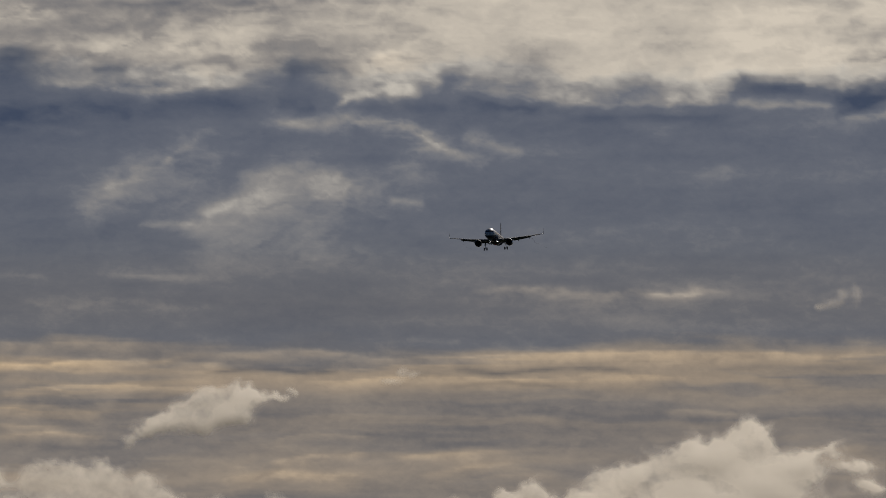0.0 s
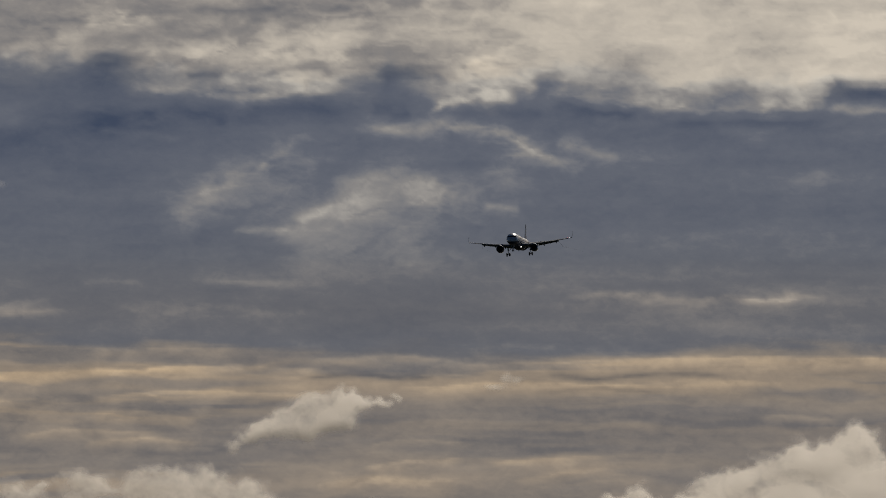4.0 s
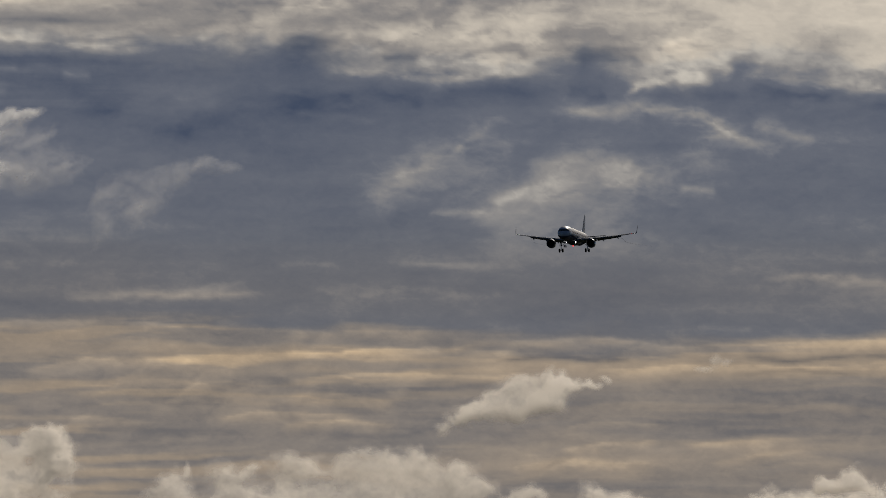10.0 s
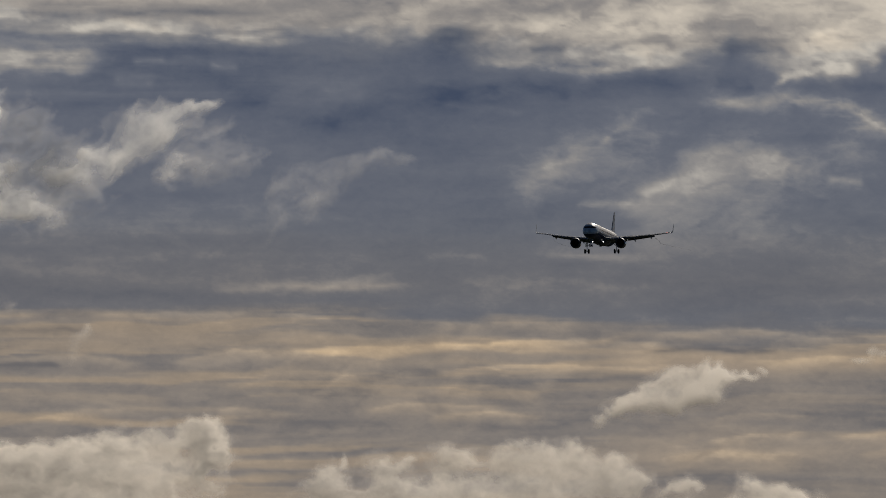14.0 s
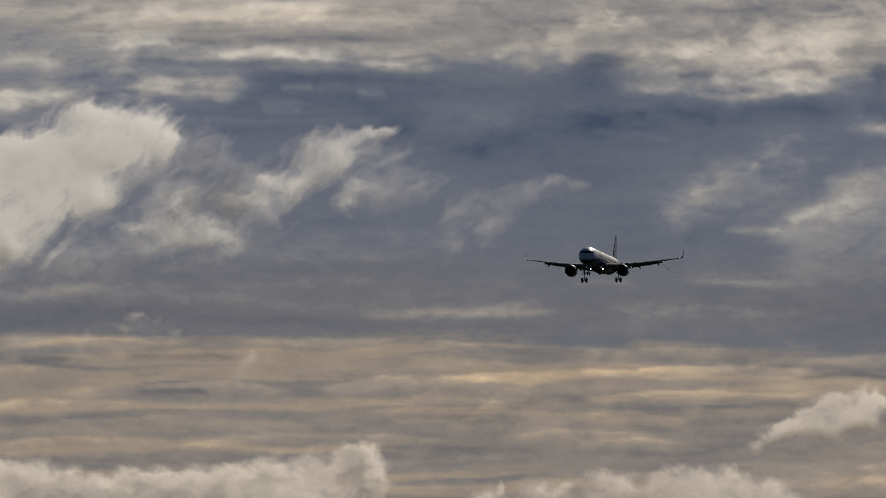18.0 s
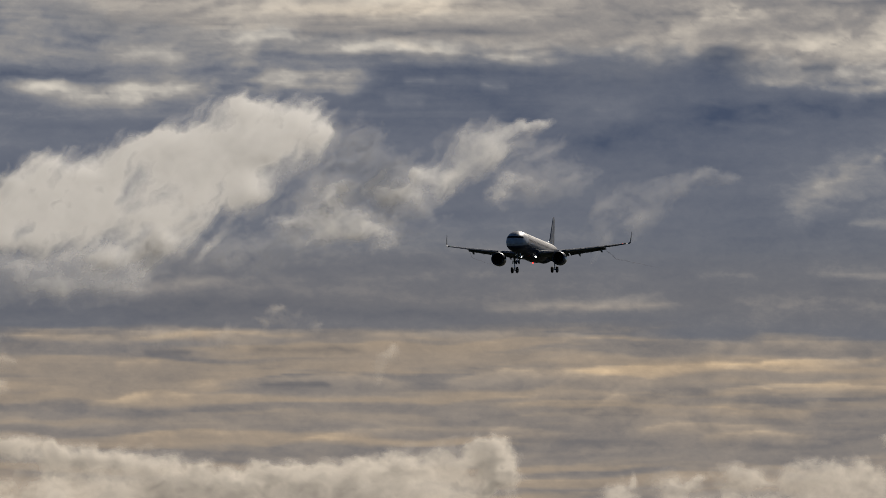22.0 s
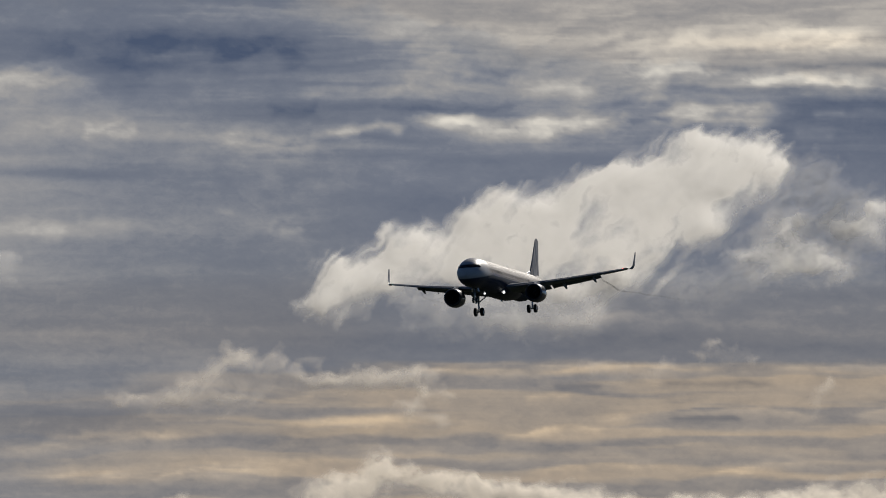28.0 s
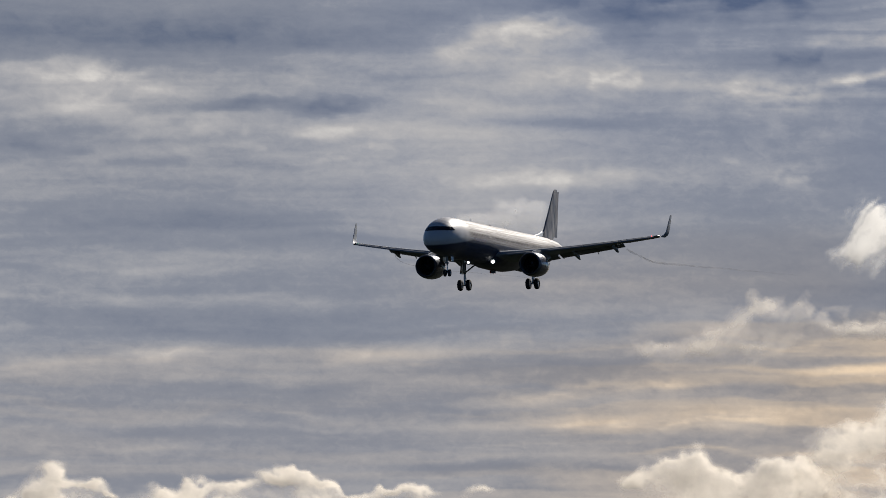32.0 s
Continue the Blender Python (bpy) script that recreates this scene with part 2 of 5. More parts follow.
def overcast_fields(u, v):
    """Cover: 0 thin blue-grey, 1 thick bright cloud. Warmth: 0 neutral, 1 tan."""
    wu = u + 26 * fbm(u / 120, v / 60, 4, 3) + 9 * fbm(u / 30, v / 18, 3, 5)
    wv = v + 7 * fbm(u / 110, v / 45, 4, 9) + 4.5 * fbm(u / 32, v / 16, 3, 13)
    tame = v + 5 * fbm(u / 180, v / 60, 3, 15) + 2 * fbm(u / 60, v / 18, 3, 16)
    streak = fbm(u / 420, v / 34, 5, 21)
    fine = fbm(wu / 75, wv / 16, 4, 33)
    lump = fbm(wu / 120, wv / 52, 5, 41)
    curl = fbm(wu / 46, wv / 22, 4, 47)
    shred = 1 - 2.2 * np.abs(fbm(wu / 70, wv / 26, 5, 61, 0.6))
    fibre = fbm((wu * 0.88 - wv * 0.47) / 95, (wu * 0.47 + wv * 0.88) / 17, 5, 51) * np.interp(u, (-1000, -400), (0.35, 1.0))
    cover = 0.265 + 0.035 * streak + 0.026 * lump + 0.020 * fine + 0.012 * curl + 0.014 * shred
    # the bright ceiling of the upper part, with a ragged lower edge
    edge = np.interp(u, CEILING_U, CEILING_V) + 10 * fbm(u / 60, v / 200, 4, 55) + 16 * fbm(wu / 80, wv / 36, 4, 57)
    ceiling = smooth(edge + 24, edge - 52, wv)
    rugged = np.interp(u, (-1300, -1000, -650, -300, 450, 900, 1250, 1500), (1.0, 0.6, 0.6, 1.0, 1.0, 0.55, 0.55, 0.8))
    height = np.interp(u, (-1500, -700, 0, 500, 700, 1000, 1300, 1600), (0.08, 0.17, 0.20, 0.32, 0.46, 0.49, 0.56, 0.62))
    cover = cover + ceiling * height * (1 + rugged * (0.26 * lump + 0.16 * streak + 0.16 * curl + 0.14 * shred))
    # the streaked lower part
    top = np.interp(u, BAND_U, BAND_V)
    low = smooth(top - 20, top + 26, tame + 3 * curl + 17 * fbm(u / 300, v / 22, 4, 91))
    sway = tame + 9 * fbm(u / 240, v / 70, 3, 93)
    ripple = fbm(u / 520, sway / 15, 4, 95, 0.45)
    bands = smooth(-0.38, 0.34, fbm(u / 560, sway / 27, 4, 71, 0.5) + 0.25 * ripple)
    bands = bands * (1 - 0.7 * smooth(120, 380, u) * smooth(684, 716, v))
    cover = cover + low * (0.085 + 0.105 * bands + 0.022 * ripple + 0.014 * fbm(u / 230, sway / 7, 3, 75, 0.4)) * (1 - 0.75 * smooth(-1450, -2050, u))
    warmth = 0.03 + low * (0.42 + 0.26 * bands + 0.04 * ripple) * (0.30 + 0.70 * smooth(-2300, -1250, u)) + 0.10 * ceiling
    # bluer overhead, lilac-grey above the warm bands
    warmth = warmth + np.interp(v, (150, 260, 400, 460, 540, 620), (-0.50, -0.50, -0.28, 0.0, 0.14, 0.06)) * (1 - ceiling) * smooth(-2600, -1800, u)
    lift = smooth(430, 500, v) * smooth(610, 560, v) * smooth(-450, -100, u)
    cover, warmth = cover + 0.038 * lift, warmth + 0.06 * lift
    # further along, a paler veil
    veil = smooth(-1420, -2150, u) * (1 - 0.55 * smooth(-2000, -2500, u))
    cover = cover + veil * (0.15 + 0.035 * fbm(u / 300, v / 45, 4, 81) + 0.03 * lump) * smooth(60, 160, v) * (1 - 0.4 * smooth(300, 450, v))
    cover = cover + 0.035 * smooth(-1150, -900, u) * smooth(-150, -350, u) * smooth(360, 440, v) * smooth(640, 590, v) - 0.015 * smooth(-900, -500, u) * smooth(300, 0, u) * smooth(230, 330, v) * smooth(450, 380, v)
    warmth = warmth + 0.10 * smooth(-1150, -900, u) * smooth(-150, -350, u) * smooth(400, 470, v) * smooth(640, 590, v)
    cover = cover + 0.012 * smooth(-2250, -2600, u) * smooth(60, 200, v) + 0.02 * smooth(-2450, -2250, u) * smooth(-1750, -2000, u) * smooth(560, 430, v) + 0.02 * smooth(-1800, -1650, u) * smooth(-1200, -1350, u) * smooth(700, 500, v)
    warmth = warmth - 0.08 * veil

    grey = smooth(-2250, -2000, u) * smooth(-1250, -1450, u) * smooth(110, 170, v) * smooth(620, 520, v)
    cover, warmth = cover + 0.026 * grey, warmth + 0.14 * grey
    # long level streaks over the pale west
    west = smooth(-1450, -2000, u)
    flow = v + 14 * fbm(u / 330, v / 110, 3, 127) + 3 * fbm(u / 70, v / 24, 3, 129)
    cover = cover + west * (0.042 * fbm(u / 640, flow / 21, 5, 131, 0.5) + 0.008 * fbm(u / 260, flow / 9, 3, 137) - 0.030 * lump - 0.010 * shred)

    # thin level strata under the ceiling
    strata = smooth(270, 170, v) * smooth(-60, -420, u) * (1 - west)
    cover = cover + strata * (0.060 * fbm(u / 360, flow / 13, 5, 141, 0.5) + 0.030 * fbm(u / 170, flow / 7, 4, 143) - 0.040 * lump - 0.020 * shred - 0.02 * curl)

    def patch(x, y, rx, ry, amount, lean=0.0, warm=0.0):
        """A soft torn patch of thicker or thinner cloud."""
        nonlocal cover, warmth
        c, s = math.cos(radians(lean)), math.sin(radians(lean))
        du, dv = wu - x, (wv if ry > 10 else tame) - y
        q = ((du * c - dv * s) / rx) ** 2 + ((du * s + dv * c) / ry) ** 2
        g = np.exp(-q ** 1.15)
        cover = cover + amount * g * (1 + 0.5 * lump + 0.32 * curl + (0.55 * fibre if ry >= 17 and amount > 0 else 0))
        warmth = warmth + 0.3 * warm * g

    # strokes bend and fray less than the patches do
    ragged = (u + 16 * fbm(u / 55, v / 40, 4, 103) + 3 * fbm(u / 18, v / 14, 3, 104), v + 8 * fbm(u / 70, v / 44, 4, 107) + 2.5 * fbm(u / 20, v / 14, 3, 109))
    calm = (u + 8 * fbm(u / 90, v / 34, 3, 113), v + 3.5 * fbm(u / 90, v / 30, 3, 117) + 1.2 * fbm(u / 30, v / 11, 3, 119))
    torn = 0.55 * curl + 0.35 * lump + 0.35 * shred

    def stroke(path, width, amount, warm=0.0, up=1.0, down=1.0, fray=0.75):
        """A drawn-out roll or tear of cloud along a path (left to right); up and down: how soft its two edges are."""
        path = np.array(path, float)
        reach = 4.5 * width * max(up, down) + 45
        (x0, y0), (x1, y1) = path.min(axis=0) - reach, path.max(axis=0) + reach
        box = (slice(max(0, int((y0 - V0) / STEP)), max(0, int((y1 - V0) / STEP))), slice(max(0, int((x0 - U0) / STEP)), max(0, int((x1 - U0) / STEP))))
        x, y = (q[box] for q in (ragged if fray > 0.5 and width > 8 else calm))
        if not x.size:
            return
        near, side, place, gone = np.full(x.shape, 1e9), np.zeros(x.shape), np.zeros(x.shape), 0.0
        for (ax, ay), (bx, by) in zip(path, path[1:]):
            dx, dy = bx - ax, by - ay
            length = math.hypot(dx, dy)
            k = np.clip(((x - ax) * dx + (y - ay) * dy) / length ** 2, 0, 1)
            d = np.hypot(x - ax - k * dx, y - ay - k * dy)
            hit = d < near
            near = np.where(hit, d, near)
            side = np.where(hit, dx * (y - ay) - dy * (x - ax), side)
            place = np.where(hit, gone + k * length, place)
            gone += length
        place = place / gone
        taper = smooth(-0.02, 0.16, place) * smooth(1.02, 0.84, place)
        g = (1 + (near / (1.25 * width * np.where(side > 0, down, up))) ** 2) ** -1.7 * taper
        cover[box] += amount * g * (1 + fray * torn[box])
        warmth[box] += 0.3 * warm * g

    sky_patches(patch)
    sky_strokes(stroke)
    warmth = np.where(warmth < 0, warmth * smooth(0.52, 0.33, cover), warmth)
    return np.clip(cover, 0, 1.05), np.clip(warmth, -1, 1)


# lower edge of the bright ceiling and upper edge of the warm bands, along the chart
CEILING_U = (-1500, -1100, -756, -356, -156, 40, 100, 330, 450, 520, 600, 760, 820, 900, 1000, 1250, 1310, 1568, 2100)
CEILING_V = (-60, 60, 105, 118, 126, 122, 160, 172, 160, 148, 176, 158, 146, 152, 168, 176, 172, 168, 170)
BAND_U = (-3400, -2875, -2100, -1900, -1500, -1200, -756, -300, -100, 0, 130, 260, 420, 540, 640, 720, 1568, 2100)
BAND_V = (660, 655, 640, 628, 605, 592, 588, 588, 592, 606, 600, 612, 626, 620, 630, 623, 618, 618)


def sky_patches(patch):
    ceiling_east(patch)
    middle_east(patch)
    bands_east(patch)
    patch(-200, 745, 250, 110, 0.03, 0, 0.1)
    patch(-90, 700, 240, 70, 0.045, 0, 0.4)
    patch(-1060, 660, 180, 70, -0.035, 0, -0.3)
    patch(-1990, 500, 300, 130, 0.025)
    patch(-1420, 560, 160, 120, -0.03)
    patch(-190, 547, 160, 7, 0.08, 0, 0.12)
    patch(-500, 200, 230, 60, -0.05)
    # a puffy strip above the large cloud
    for x, y, rx, ry, amount in ((-1120, 188, 90, 18, 0.15), (-1000, 178, 100, 22, 0.17), (-890, 164, 80, 26, 0.19), (-800, 152, 70, 24, 0.17), (-720, 150, 80, 22, 0.18), (-635, 152, 50, 15, 0.15)):
        patch(x, y, rx, ry, amount)
    patch(-560, 20, 200, 17, 0.13, 0, 0.4)
    patch(-680, 93, 190, 9, 0.10, 0, 0.4)
    patch(-2170, 640, 260, 200, -0.05)
    patch(-2060, 360, 170, 200, -0.02)
    for build, du, dv in ((stretch_two, -756, 41), (stretch_three, -1397, 34), (stretch_four, -1978, -52), (stretch_five, -2875, 36)):
        build(lambda x, y, *more: patch(x + du, y + dv, *more))


def ceiling_east(p):
    p(-30, 180, 130, 60, -0.07)
    p(30, 125, 50, 30, -0.10)
    p(540, 122, 80, 26, -0.22)
    p(900, 200, 120, 34, -0.06)
    p(60, 213, 140, 26, -0.09)
    p(690, 266, 60, 22, -0.05)
    p(430, 190, 200, 18, -0.05)
    p(1365, 156, 70, 16, -0.13)
    p(1540, 165, 60, 20, -0.22, 15)
    p(700, 122, 70, 26, 0.10)


def middle_east(p):
    p(250, 420, 430, 170, -0.018)
    p(520, 375, 140, 72, 0.09, 10, 0.10)
    p(590, 330, 60, 34, 0.10)
    p(220, 325, 66, 34, 0.07, 30)
    p(180, 370, 50, 24, 0.04)
    p(520, 450, 150, 40, 0.045)
    p(560, 535, 150, 60, -0.05)
    p(400, 262, 50, 26, -0.05)
    p(1270, 312, 35, 22, 0.05, 30)


def bands_east(p):
    p(500, 840, 200, 18, 0.07, 0, 0.36)
    p(850, 820, 120, 15, 0.05, 0, 0.32)
    p(1520, 810, 60, 28, 0.07, 0, 0.36)
    p(1100, 750, 400, 26, -0.04)


def stretch_two(p):
    p(560, 160, 60, 24, 0.05)
    p(600, 210, 200, 38, -0.09)
    p(440, 170, 60, 30, -0.06)
    p(760, 265, 80, 38, -0.06)


def stretch_three(p):
    p(330, 70, 100, 15, 0.10)
    p(420, 80, 100, 18, 0.06)
    p(200, 122, 60, 15, 0.24)
    p(300, 130, 90, 15, 0.22)
    p(400, 135, 60, 18, 0.22)
    p(460, 120, 40, 15, 0.11)
    p(120, 260, 100, 24, -0.05)
    p(400, 522, 500, 20, -0.06)
    p(500, 720, 200, 15, 0.06, 0, 0.32)


def stretch_four(p):
    p(300, 60, 290, 58, -0.08)
    p(980, 160, 200, 60, 0.08)
    p(1000, 110, 220, 40, 0.05)
    p(80, 740, 170, 60, -0.05)
    p(700, 320, 160, 40, 0.06)
    p(150, 330, 220, 60, -0.04)
    p(200, 30, 300, 24, 0.09)
    p(450, 20, 150, 18, 0.07)
    p(700, 60, 100, 38, 0.12)
    p(750, 120, 90, 38, 0.12)
    p(1000, 50, 300, 60, 0.12)
    p(1000, 120, 220, 30, 0.08)
    p(1350, 60, 220, 18, 0.12)
    p(130, 86, 180, 30, -0.09)
    p(300, 90, 150, 34, -0.10)
    p(300, 140, 160, 34, -0.10)
    p(520, 90, 60, 28, -0.06)
    p(400, 150, 80, 28, 0.06)
    p(460, 110, 50, 18, 0.05)
    p(300, 550, 300, 55, -0.06)
    p(200, 840, 200, 15, 0.06, 0, 0.18)
    p(450, 830, 150, 15, 0.06, 0, 0.18)
    p(200, 740, 200, 22, -0.07)


def stretch_five(p):
    p(300, 50, 500, 46, -0.10)
    p(900, 50, 90, 38, 0.14)
    p(820, 92, 60, 18, 0.10)
    p(970, 60, 60, 28, 0.08)
    p(90, 128, 190, 18, 0.07, -2)
    p(230, 150, 120, 24, 0.07, -18)
    p(300, 152, 420, 44, 0.05)
    p(350, 60, 460, 36, -0.05)
    p(150, 190, 60, 16, 0.10)
    p(390, 184, 140, 15, -0.16)
    p(600, 185, 100, 15, -0.15)
    p(40, 235, 60, 18, -0.11, -30)
    p(330, 220, 150, 22, 0.08)
    p(600, 230, 110, 14, 0.08)
    p(300, 390, 250, 18, -0.05)
    p(950, 320, 120, 14, 0.07)
    p(300, 560, 350, 20, -0.06)
    p(650, 625, 150, 18, 0.06, 0, 0.20)
    p(300, 700, 300, 40, -0.03)
    p(1050, 750, 250, 18, 0.05, 0, 0.34)
    p(900, 830, 150, 15, -0.06)


def sky_strokes(stroke):
    for build, du, dv in ((rolls_east, 2, 3), (bands_low, 2, 3), (rolls_middle, -1036, -7), (rolls_west, -1583, 4), (rolls_turning, -1980, -55), (rolls_far_west, -2877, 34)):
        build(lambda path, *more, **named: stroke([(x + du, y + dv) for x, y in path], *more, **named))


def rolls_east(s):
    # lit rolls of the ceiling and the tears between them
    s([(40, 112), (130, 98), (300, 82), (400, 88), (470, 112)], 16, 0.15, up=1.3, down=0.8)
    s([(60, 148), (150, 160), (260, 166), (360, 158), (455, 150)], 11, 0.17, up=1.4, down=0.5)
    s([(215, 138), (280, 130), (350, 128), (400, 140)], 9, 0.14)
    s([(160, 126), (195, 120), (230, 124)], 8, -0.18)
    s([(300, 122), (360, 108), (420, 100)], 7, -0.13)
    s([(-20, 100), (60, 105), (100, 125)], 12, -0.10)
    s([(-60, 190), (60, 195), (180, 196), (280, 188), (400, 182), (480, 190)], 17, -0.09, up=0.7, down=1.4)
    s([(0, 222), (80, 228), (150, 240)], 7, 0.06)
    s([(490, 130), (560, 116), (640, 126)], 14, -0.14)
    s([(490, 180), (560, 186)], 16, -0.10)
    s([(-410, 200), (-360, 212), (-290, 222)], 18, -0.06)
    s([(-270, 246), (-180, 255), (-100, 245)], 22, -0.03)
    s([(60, 200), (150, 188), (250, 192)], 22, -0.045)
    s([(650, 108), (710, 112), (760, 128), (795, 150)], 17, 0.20, 0.3, up=0.8, down=0.9)
    s([(585, 192), (612, 172), (660, 160), (740, 158)], 10, 0.22, up=1.0, down=0.7)
    s([(630, 196), (720, 186), (800, 192)], 14, -0.10)
    s([(800, 148), (860, 166), (960, 174), (1060, 182)], 9, 0.12, up=2.0, down=0.5)
    s([(1000, 186), (1100, 188), (1180, 184), (1300, 176)], 9, 0.12, up=2.0, down=0.5)
    s([(810, 180), (900, 184), (970, 196)], 9, -0.09, up=0.6, down=1.4)
    s([(980, 204), (1080, 206), (1180, 212), (1310, 206)], 8, -0.10, up=0.6, down=1.4)
    s([(1270, 140), (1350, 156), (1430, 162), (1490, 148)], 12, -0.12)
    s([(1390, 132), (1450, 138), (1490, 140)], 6, -0.16)
    s([(1465, 172), (1520, 172), (1590, 158)], 13, -0.20)
    s([(1480, 204), (1530, 190), (1590, 172)], 8, -0.16)
    s([(1290, 180), (1400, 186), (1490, 194)], 9, 0.17, up=1.2, down=0.8)
    s([(1480, 216), (1540, 204), (1620, 190)], 9, 0.17)
    s([(1240, 128), (1310, 136)], 10, 0.10)
    s([(880, 196), (960, 206), (1040, 200)], 13, 0.05)
    s([(1090, 226), (1150, 232), (1230, 226)], 14, 0.05)
    s([(1310, 222), (1420, 226), (1540, 232)], 16, 0.05)
    s([(1180, 48), (1230, 35), (1270, 18)], 14, -0.07)
    s([(1480, 72), (1570, 64)], 10, -0.14)
    s([(170, 5), (260, 10), (350, 4)], 6, -0.14)
    s([(-20, 30), (90, 28)], 10, 0.10)
    s([(290, 72), (380, 40), (490, 8)], 24, 0.05)
    s([(-40, 62), (120, 58), (300, 48)], 9, -0.05)
    s([(500, 60), (640, 78)], 18, -0.06)
    s([(820, 60), (960, 48), (1120, 62)], 14, 0.05)
    # the arch, the leaning plume and the torn patch below it
    s([(460, 212), (560, 222), (640, 214), (715, 224), (770, 246), (806, 272)], 19, 0.15, up=0.9, down=1.0)
    s([(690, 220), (760, 242), (808, 274)], 11, 0.15, up=0.9, down=0.8)
    s([(795, 266), (840, 282), (875, 294)], 10, 0.10)
    s([(820, 238), (870, 248), (920, 270)], 14, 0.11)
    s([(115, 410), (160, 360), (215, 325), (290, 290), (335, 258), (375, 220)], 28, 0.085)
    s([(240, 360), (300, 330), (380, 290), (440, 250)], 26, 0.06)
    s([(130, 395), (190, 340), (260, 305), (330, 268)], 12, 0.06, up=0.6, down=1.6)
    s([(560, 360), (640, 330), (720, 300), (780, 290)], 22, 0.05, up=0.8, down=1.6)
    s([(285, 292), (335, 260), (362, 228)], 9, 0.06, up=0.6)
    s([(350, 232), (420, 240), (465, 252)], 12, 0.06)
    s([(310, 412), (400, 372), (500, 332), (620, 300)], 26, 0.11, 0.1, up=0.7, down=1.9, fray=0.5)
    s([(350, 384), (410, 362), (460, 351)], 8, 0.13, 0.3)
    s([(240, 405), (300, 398), (350, 396)], 7, 0.15, 0.3)
    s([(430, 335), (500, 302), (550, 298)], 18, 0.07)
    s([(550, 345), (620, 322), (655, 325)], 16, 0.09)
    s([(685, 354), (755, 359)], 7, 0.11)
    s([(395, 292), (440, 265), (490, 258)], 18, -0.05)
    s([(550, 290), (640, 280), (710, 292)], 14, -0.06)
    # pale lines further down
    s([(830, 512), (920, 516), (1050, 520), (1180, 518), (1310, 522)], 9, 0.13, 0.28, up=0.7, down=1.3)
    s([(1140, 522), (1200, 524), (1250, 522)], 5, 0.08)
    s([(-30, 490), (80, 491)], 5, 0.08)
    s([(170, 488), (280, 492), (410, 492)], 5, 0.08)
    s([(10, 545), (150, 538), (300, 545), (430, 540)], 9, 0.05)
    s([(720, 602), (810, 605)], 4, 0.08)
    s([(880, 484), (1000, 492), (1310, 480)], 8, -0.03)


def bands_low(s):
    def lit(path, width, amount, warm):
        s(path, width, amount, warm, up=0.35, down=1.7, fray=0.4)

    lit([(-20, 614), (120, 606), (260, 610)], 7, 0.10, 0.30)
    lit([(-30, 652), (130, 640), (280, 640), (430, 650)], 8, 0.12, 0.40)
    lit([(290, 634), (450, 622), (560, 622), (700, 636), (820, 630), (1000, 626), (1200, 624), (1400, 628), (1640, 632)], 9, 0.14, 0.40)
    lit([(-30, 692), (120, 684), (280, 688), (430, 684)], 7, 0.10, 0.38)
    lit([(510, 680), (640, 670), (760, 668), (900, 672), (1060, 664), (1230, 668)], 7, 0.12, 0.36)
    s([(360, 660), (480, 654), (610, 660)], 4, -0.13)
    s([(790, 658), (900, 660), (1000, 652), (1130, 656)], 5, -0.15)
    s([(770, 682), (880, 677), (1010, 684)], 4, -0.11)
    s([(1240, 655), (1400, 650), (1580, 658)], 5, -0.07)
    lit([(-20, 724), (80, 716), (190, 734)], 9, 0.10, 0.42)
    lit([(-20, 774), (90, 764), (190, 772)], 8, 0.12, 0.45)
    s([(180, 716), (300, 700), (410, 712)], 12, -0.06)
    s([(50, 792), (160, 796), (260, 784)], 8, -0.06)
    lit([(470, 782), (560, 770), (670, 776)], 6, 0.08, 0.22)
    lit([(470, 817), (560, 806), (660, 800)], 6, 0.11, 0.36)
    lit([(390, 848), (500, 836), (650, 850)], 12, 0.08, 0.36)
    lit([(690, 808), (860, 798), (910, 802)], 5, 0.09, 0.36)
    lit([(730, 842), (860, 825), (1010, 838)], 10, 0.06, 0.30)
    lit([(1170, 726), (1250, 726), (1310, 734)], 6, 0.09, 0.22)
    lit([(810, 742), (900, 732), (1010, 745)], 6, 0.04, 0.10)


